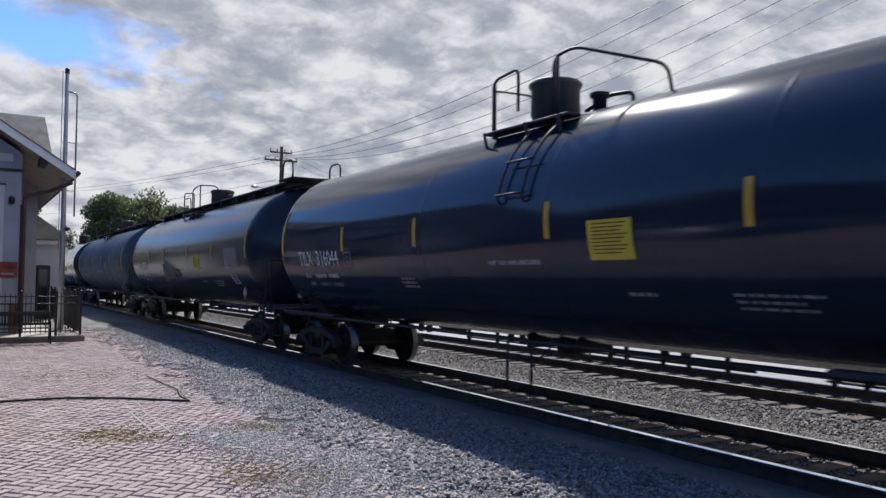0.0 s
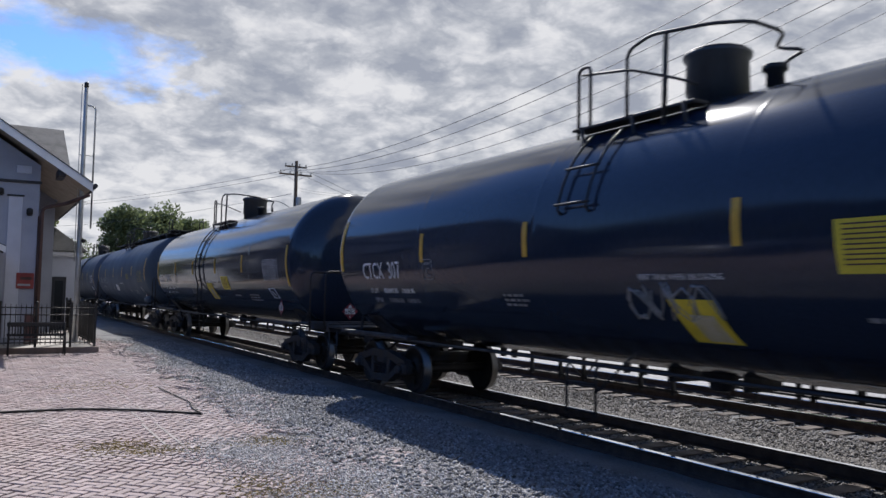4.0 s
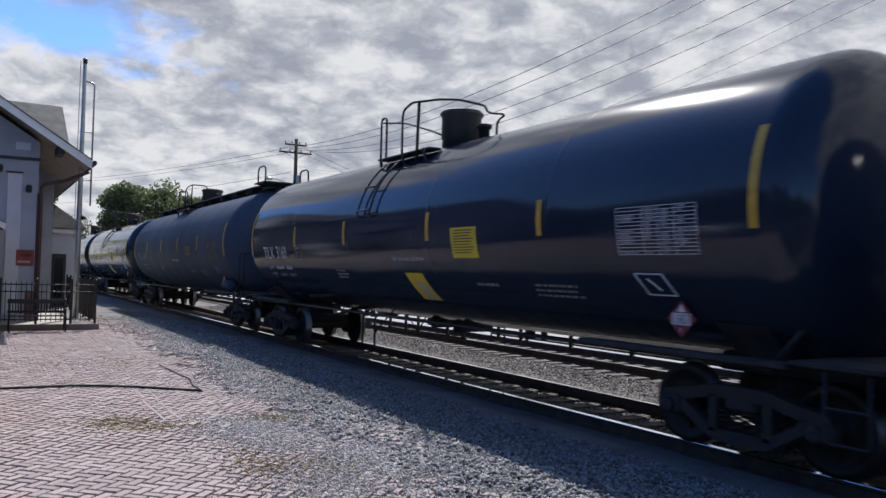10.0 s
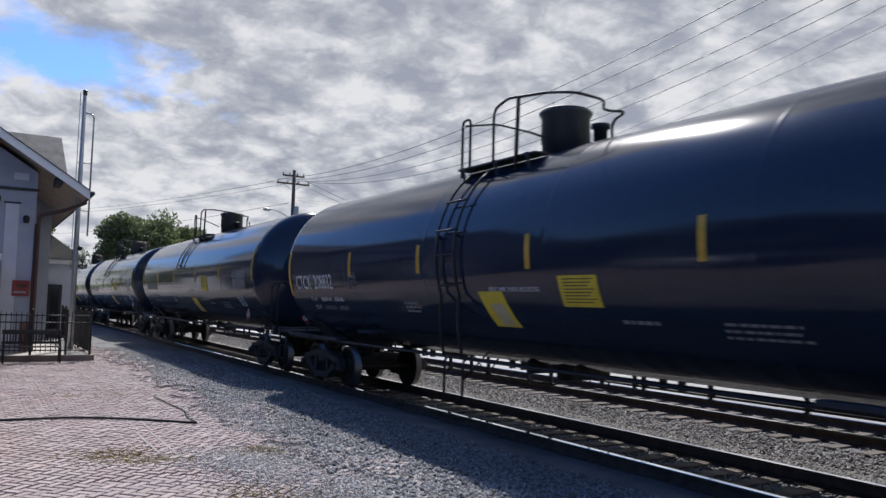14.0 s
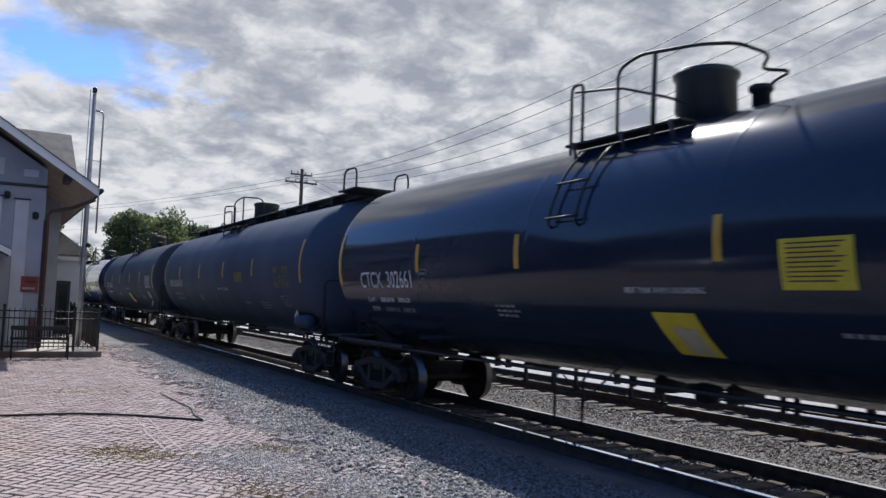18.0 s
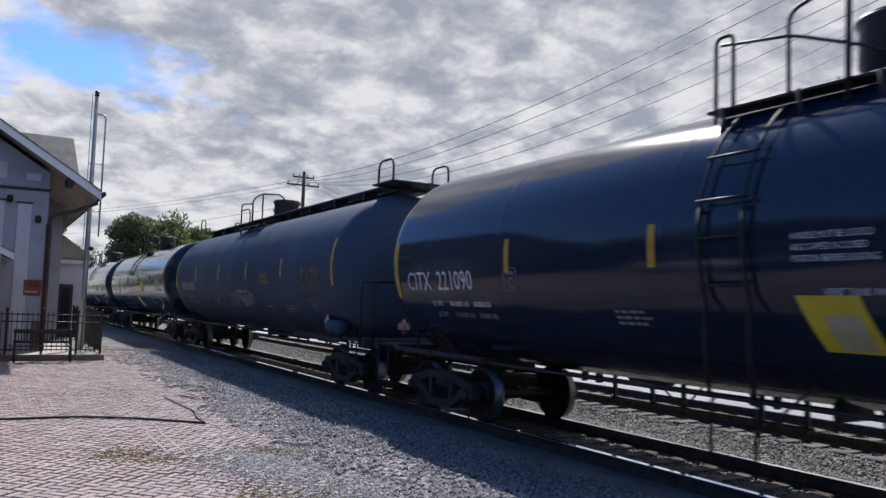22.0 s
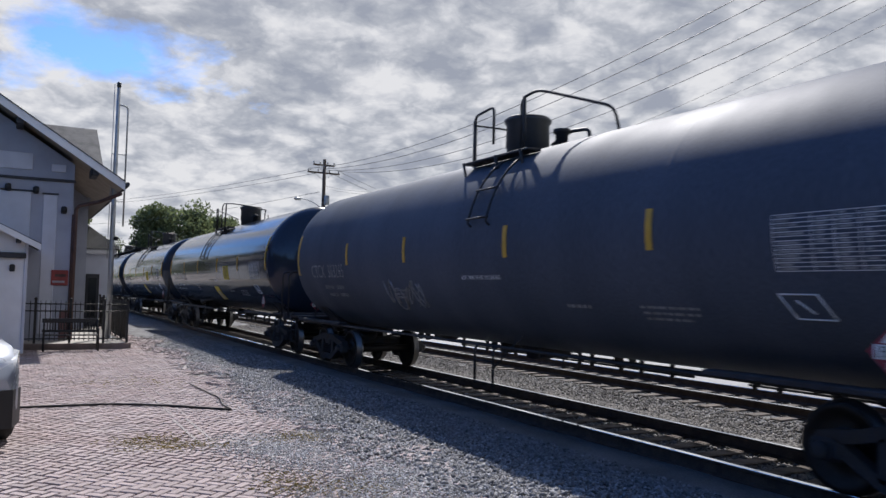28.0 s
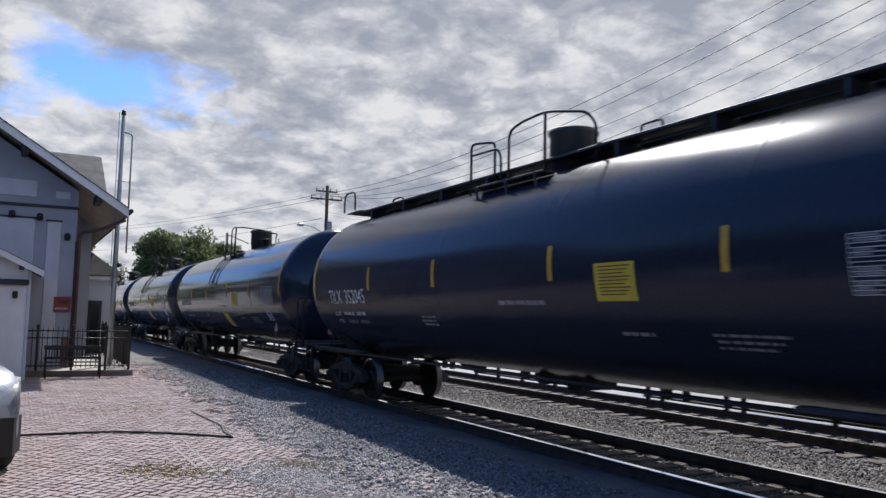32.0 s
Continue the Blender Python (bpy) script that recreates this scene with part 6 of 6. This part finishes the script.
        if not suv:
            part("mirror", Shape().box((r1 - 0.55, s * hw * 1.0 - 0.08, hood + 0.02), (r1 - 0.4, s * hw * 1.0 + 0.08, hood + 0.18), 0.04), paint, c)
    part("hood_line", Shape().tube([(hl - 1.2, -hw * 0.62, hood * 0.995), (hl - 0.3, -hw * 0.55, hood * 0.905)], 0.012, 5), "car_black", c)


build_vehicle("suv", pose(-11.92, -8.35, GROUND, 0, 0, 15), "silver sport utility vehicle parked on the brick paving", 4.7, 1.96, 2.1, "car_silver", True)
build_vehicle("hatchback", pose(-17.6, 19.6, -0.45, 0, 0, 80), "silver hatchback parked on the grass across the road", 4.2, 1.75, 1.5, "car_silver", False)
build_vehicle("sedan", pose(-18.2, 22.6, -0.45), "white sedan parked on the grass across the road", 4.6, 1.8, 1.45, "white_paint", False)

# ---- cable, straw and stones on the paving ----


def build_litter():
    pts = [(-13.3, -9.0, -0.03), (-13.14, -6.79, -0.03), (-13.07, -5.6, -0.028), (-12.61, -4.84, -0.03), (-12.2, -4.4, -0.03), (-11.91, -4.06, -0.03)]
    solid("cable", Shape().tube(bent(pts, 0.4), 0.018, 6), "cable", "dark cable lying across the brick paving", "cable")
    pts = [(-11.98, -4.06, -0.03), (-12.46, -4.07, -0.03), (-13.2, -3.93, -0.03), (-13.83, -3.98, -0.03), (-15.28, -4.04, -0.03)]
    solid("cable", Shape().tube(bent(pts, 0.3), 0.011, 6), "cable", "thin dark cable winding over the sandy paving", "cable")
    for d in (-0.09, 0.09):
        for a, b in (((-15.35, -4.84), (-13.6, -4.86)), ((-13.3, -4.84), (-11.6, -4.85)), ((-11.4, -4.86), (-9.48, -4.93))):
            s = Shape().box((a[0], a[1] + d - 0.018, GROUND - 0.02), (b[0], b[1] + d + 0.018, GROUND + 0.003), 0.002)
            solid("rut", s, "sand", "pale worn wheel rut in the paving", kind="structure")
    r4 = random.Random(8)

    def blades(name, spots, mat, label, count):
        v, f = [], []
        for cx, cy, rx, ry in spots:
            for _ in range(count):
                x, y = cx + r4.gauss(0, rx), cy + r4.gauss(0, ry)
                a, l, h = r4.uniform(0, 6.28), r4.uniform(0.03, 0.09), r4.uniform(0.005, 0.03)
                n = len(v)
                v += [(x, y, GROUND - 0.01), (x + 0.006 * math.sin(a), y - 0.006 * math.cos(a), GROUND), (x + l * math.cos(a), y + l * math.sin(a), GROUND + h)]
                f.append((n, n + 1, n + 2))
        tagged(new(name, raw_mesh(name, v, f, M[mat])), label, "grass", kind="stuff")

    blades("dry_grass", [(-9.95, -5.47, 0.22, 0.25), (-9.5, -3.82, 0.2, 0.2), (-9.5, -5.2, 0.15, 0.3), (-6.9, -4.0, 0.3, 0.3), (-7.3, -4.6, 0.3, 0.2), (-16, -5.0, 0.6, 0.5)], "straw", "yellow dry grass between the bricks", 420)


build_litter()


def build_stones():
    """Loose crushed stone: the wide verge, spills over the paving and the dip between the tracks."""
    r5 = np.random.default_rng(3)
    base = np.array([(1, 0, 0), (-1, 0, 0), (0, 1, 0), (0, -1, 0), (0, 0, 1), (0, 0, -1)], float)
    tri = np.array([(0, 2, 4), (2, 1, 4), (1, 3, 4), (3, 0, 4), (2, 0, 5), (1, 2, 5), (3, 1, 5), (0, 3, 5)])

    def heap(name, xy, z, lo, hi, mat, label):
        n = len(xy)
        size = r5.uniform(lo, hi, (n, 1, 1)) * np.array([1.0, 0.8, 0.6])
        pts = base[None] * size * r5.uniform(0.65, 1.25, (n, 6, 1))
        a = r5.uniform(0, 2 * np.pi, n)
        ca, sa = np.cos(a), np.sin(a)
        tilt = r5.normal(0, 0.35, (n, 2))
        x = pts[:, :, 0] * ca[:, None] - pts[:, :, 1] * sa[:, None]
        y = pts[:, :, 0] * sa[:, None] + pts[:, :, 1] * ca[:, None]
        zz = pts[:, :, 2] + x * tilt[:, :1] + y * tilt[:, 1:]
        v = np.stack([x + xy[:, :1], y + xy[:, 1:], zz + z[:, None]], -1).reshape(-1, 3)
        f = (tri[None] + (np.arange(n) * 6)[:, None, None]).reshape(-1, 3)
        me = bpy.data.meshes.new(name)
        me.vertices.add(len(v))
        me.vertices.foreach_set("co", v.ravel())
        me.loops.add(len(f) * 3)
        me.loops.foreach_set("vertex_index", f.ravel().astype(np.int32))
        me.polygons.add(len(f))
        me.polygons.foreach_set("loop_start", np.arange(0, len(f) * 3, 3, dtype=np.int32))
        me.update(calc_edges=True)
        me.materials.append(M[mat])
        tagged(new(name, me), label, "gravel", kind="stuff")

    def spread(n, x0, x1, power):
        return x1 - (x1 - x0) * r5.uniform(0, 1, n) ** power

    # the verge, thinning out towards the bricks
    n = 60000
    x = spread(n, -34, -2.5, 1.7)
    edge = np.interp(x, [-34, -24, -10, -7], [-2.0, -2.1, -2.7, -2.9]) + 0.22 * np.sin(x * 0.9) + 0.16 * np.sin(x * 2.3 + 1)
    y = edge + np.abs(r5.normal(0, 1.2, n)) - 0.15
    keep = y < -0.75
    x, y = x[keep], y[keep]
    z = np.interp(y, [-4.2, -3.6, -2.8, -2.0, -1.4, -0.9, -0.6], [-0.06, -0.06, -0.06, -0.075, -0.085, -0.115, -0.14])
    # split near the train's shadow edge: sunlit stones coloured paler, shaded ones darker
    pale = y < -2.3 + 0.25 * np.sin(x * 1.7)
    heap("verge_gravel", np.stack([x, y], -1)[pale], z[pale], 0.010, 0.028, "lit_verge_stone", "dusty crushed stone beside the brick paving, coloured paler as sunlit")
    heap("shoulder_gravel", np.stack([x, y], -1)[~pale], z[~pale], 0.012, 0.034, "dark_stone", "loose grey crushed stone along the track, coloured darker as shaded")
    n = 2200
    x = spread(n, -22, -2.5, 1.9)
    edge = np.interp(x, [-34, -24, -10, -7], [-2.2, -2.35, -3.1, -3.3]) + 0.22 * np.sin(x * 0.9) + 0.2 * np.sin(x * 3.1)
    y = np.minimum(edge + np.abs(r5.normal(0, 0.7, n)), -0.95)
    heap("coarse_gravel", np.stack([x, y], -1), np.interp(y, [-3.6, -2.0, -1.4, -0.9], [-0.04, -0.06, -0.07, -0.1]), 0.025, 0.055, "dark_stone", "larger broken stones lying on the gravel")
    # strewn stones, with extra pale ones added to brighten the sunlit band
    n = 17000
    x = spread(n, -30, -2.5, 1.6)
    y = np.interp(x, [-34, -24, -10, -7], [-2.2, -2.35, -3.1, -3.3]) + r5.normal(-0.05, 0.38, n) + 0.22 * np.sin(x * 1.1)
    heap("scattered_gravel", np.stack([x, y], -1), np.full(n, GROUND + 0.004), 0.008, 0.024, "stone", "small stones strewn over the brick paving")
    patches = []
    for cx, cy, rx, ry, k in ((-8.7, -4.1, 0.6, 0.35, 5200), (-9.3, -4.4, 0.4, 0.3, 1600), (-11.3, -3.3, 1.0, 0.25, 1800), (-7.0, -3.4, 0.5, 0.4, 4200), (-6.4, -4.3, 0.5, 0.35, 3000), (-14, -3.0, 1.6, 0.2, 1000)):
        patches.append(np.stack([r5.normal(cx, rx, k), r5.normal(cy, ry, k)], -1))
    xy = np.concatenate(patches)
    heap("fine_gravel", xy, np.full(len(xy), GROUND + 0.003), 0.006, 0.015, "stone", "pale fine gravel in worn patches of paving")
    n = 36000
    x = spread(n, -42, -2, 1.5)
    y = r5.uniform(2.15, 4.2, n)
    z = np.interp(y, [2.1, 2.5, 3.2, 3.8, 4.2], [-0.18, -0.23, -0.29, -0.25, -0.19])
    heap("middle_ballast", np.stack([x, y], -1), z, 0.02, 0.045, "track_stone", "sunlit grey ballast between the two tracks")
    n = 16000
    x = spread(n, -30, -2, 1.5)
    y = r5.uniform(0.1, 2.15, n)
    heap("track_ballast", np.stack([x, y], -1), np.full(n, -0.195), 0.02, 0.04, "track_stone", "dark ballast between the sleepers")
    n = 9000
    x = spread(n, -36, -2, 1.5)
    y = r5.uniform(4.2, 7.3, n)
    heap("far_ballast", np.stack([x, y], -1), np.full(n, -0.195), 0.02, 0.045, "track_stone", "ballast round the empty second track")


build_stones()


def build_bricks():
    """Herringbone paving at forty-five degrees: the nearest bricks singly, the rest joined."""
    w = 0.105
    brick = Shape().box((-0.095, -0.043, -0.03), (0.095, 0.043, 0.0), 0.006).mesh("brick", M["brick"])
    bed = bpy.data.objects["pavement"]
    c, s = math.cos(math.radians(45)), math.sin(math.radians(45))
    r6 = random.Random(6)
    near, v, f = [], [], []
    for i in range(-330, 60):
        for j in range(-90, 260):
            m = (i - j) % 4
            if m == 0:
                u, q, turn = i + 1.0, j + 0.5, 0
            elif m == 3:
                u, q, turn = i + 0.5, j + 1.0, 90
            else:
                continue
            x, y = (u * c - q * s) * w, (u * s + q * c) * w
            x, y = x - 2.0, y - 5.5
            if not (-31 < x < -3.2 and -8.75 < y < -2.85 + 0.3 * math.sin(x * 1.3)):
                continue
            if (y > -3.7 and r6.random() < 0.35 + 0.7 * noise.noise((x * 1.5, y * 1.5, 7.0))):
                continue
            z = GROUND + 0.006 * noise.noise((x * 0.8, y * 0.8, 0)) + r6.uniform(-0.004, 0.004)
            t = turn + 45 + r6.uniform(-1.5, 1.5)
            if -8.6 < x < -6.6 and -6.6 < y < -4.6 and len(near) < 300:
                near.append((x, y, z, t))
                continue
            a = math.radians(t)
            ca, sa = math.cos(a), math.sin(a)
            rx, ry = r6.uniform(-0.02, 0.02), r6.uniform(-0.02, 0.02)
            n = len(v)
            for dx, dy, dz in ((-0.095, -0.043, -0.025), (0.095, -0.043, -0.025), (0.095, 0.043, -0.025), (-0.095, 0.043, -0.025), (-0.088, -0.037, 0), (0.088, -0.037, 0), (0.088, 0.037, 0), (-0.088, 0.037, 0)):
                v.append((x + dx * ca - dy * sa, y + dx * sa + dy * ca, z + dz + dx * rx + dy * ry))
            f += [(n + 4, n + 5, n + 6, n + 7), (n, n + 1, n + 5, n + 4), (n + 1, n + 2, n + 6, n + 5), (n + 2, n + 3, n + 7, n + 6), (n + 3, n, n + 4, n + 7)]
    ob = new("brick_field", raw_mesh("brick_field", v, f, M["brick_field"]))
    ob.parent = bed
    tagged(ob, "worn herringbone paving bricks", kind="stuff")
    for x, y, z, t in near:
        part("brick", brick, "", bed, "", pose(x, y, z, r6.uniform(-1, 1), r6.uniform(-1, 1), t))


build_bricks()


# ---- movement ----
def motions():
    for car, x in TRAIN:
        walk(car, [(t, pose(x + run(t), YC, 0)) for t in range(33)])
    lead = {}
    for car, x in TRAIN:
        for bogie in [o for o in car.children if o.name.startswith("bogie")]:
            for axle in [o for o in bogie.children if o.name.startswith("wheelset")]:
                a = round(axle.location.x, 2)
                if a not in lead:
                    lead[a] = axle
                    walk(axle, [(k / FPS, pose(a, 0, WHEEL, 0, math.degrees(run(k / FPS) / WHEEL) % 360, 0)) for k in range(32 * FPS + 1)])
                else:
                    # every other axle turns with the same keys
                    axle.rotation_mode = "QUATERNION"
                    keys = axle.animation_data_create()
                    keys.action = lead[a].animation_data.action
                    keys.action_slot = lead[a].animation_data.action_slot


motions()
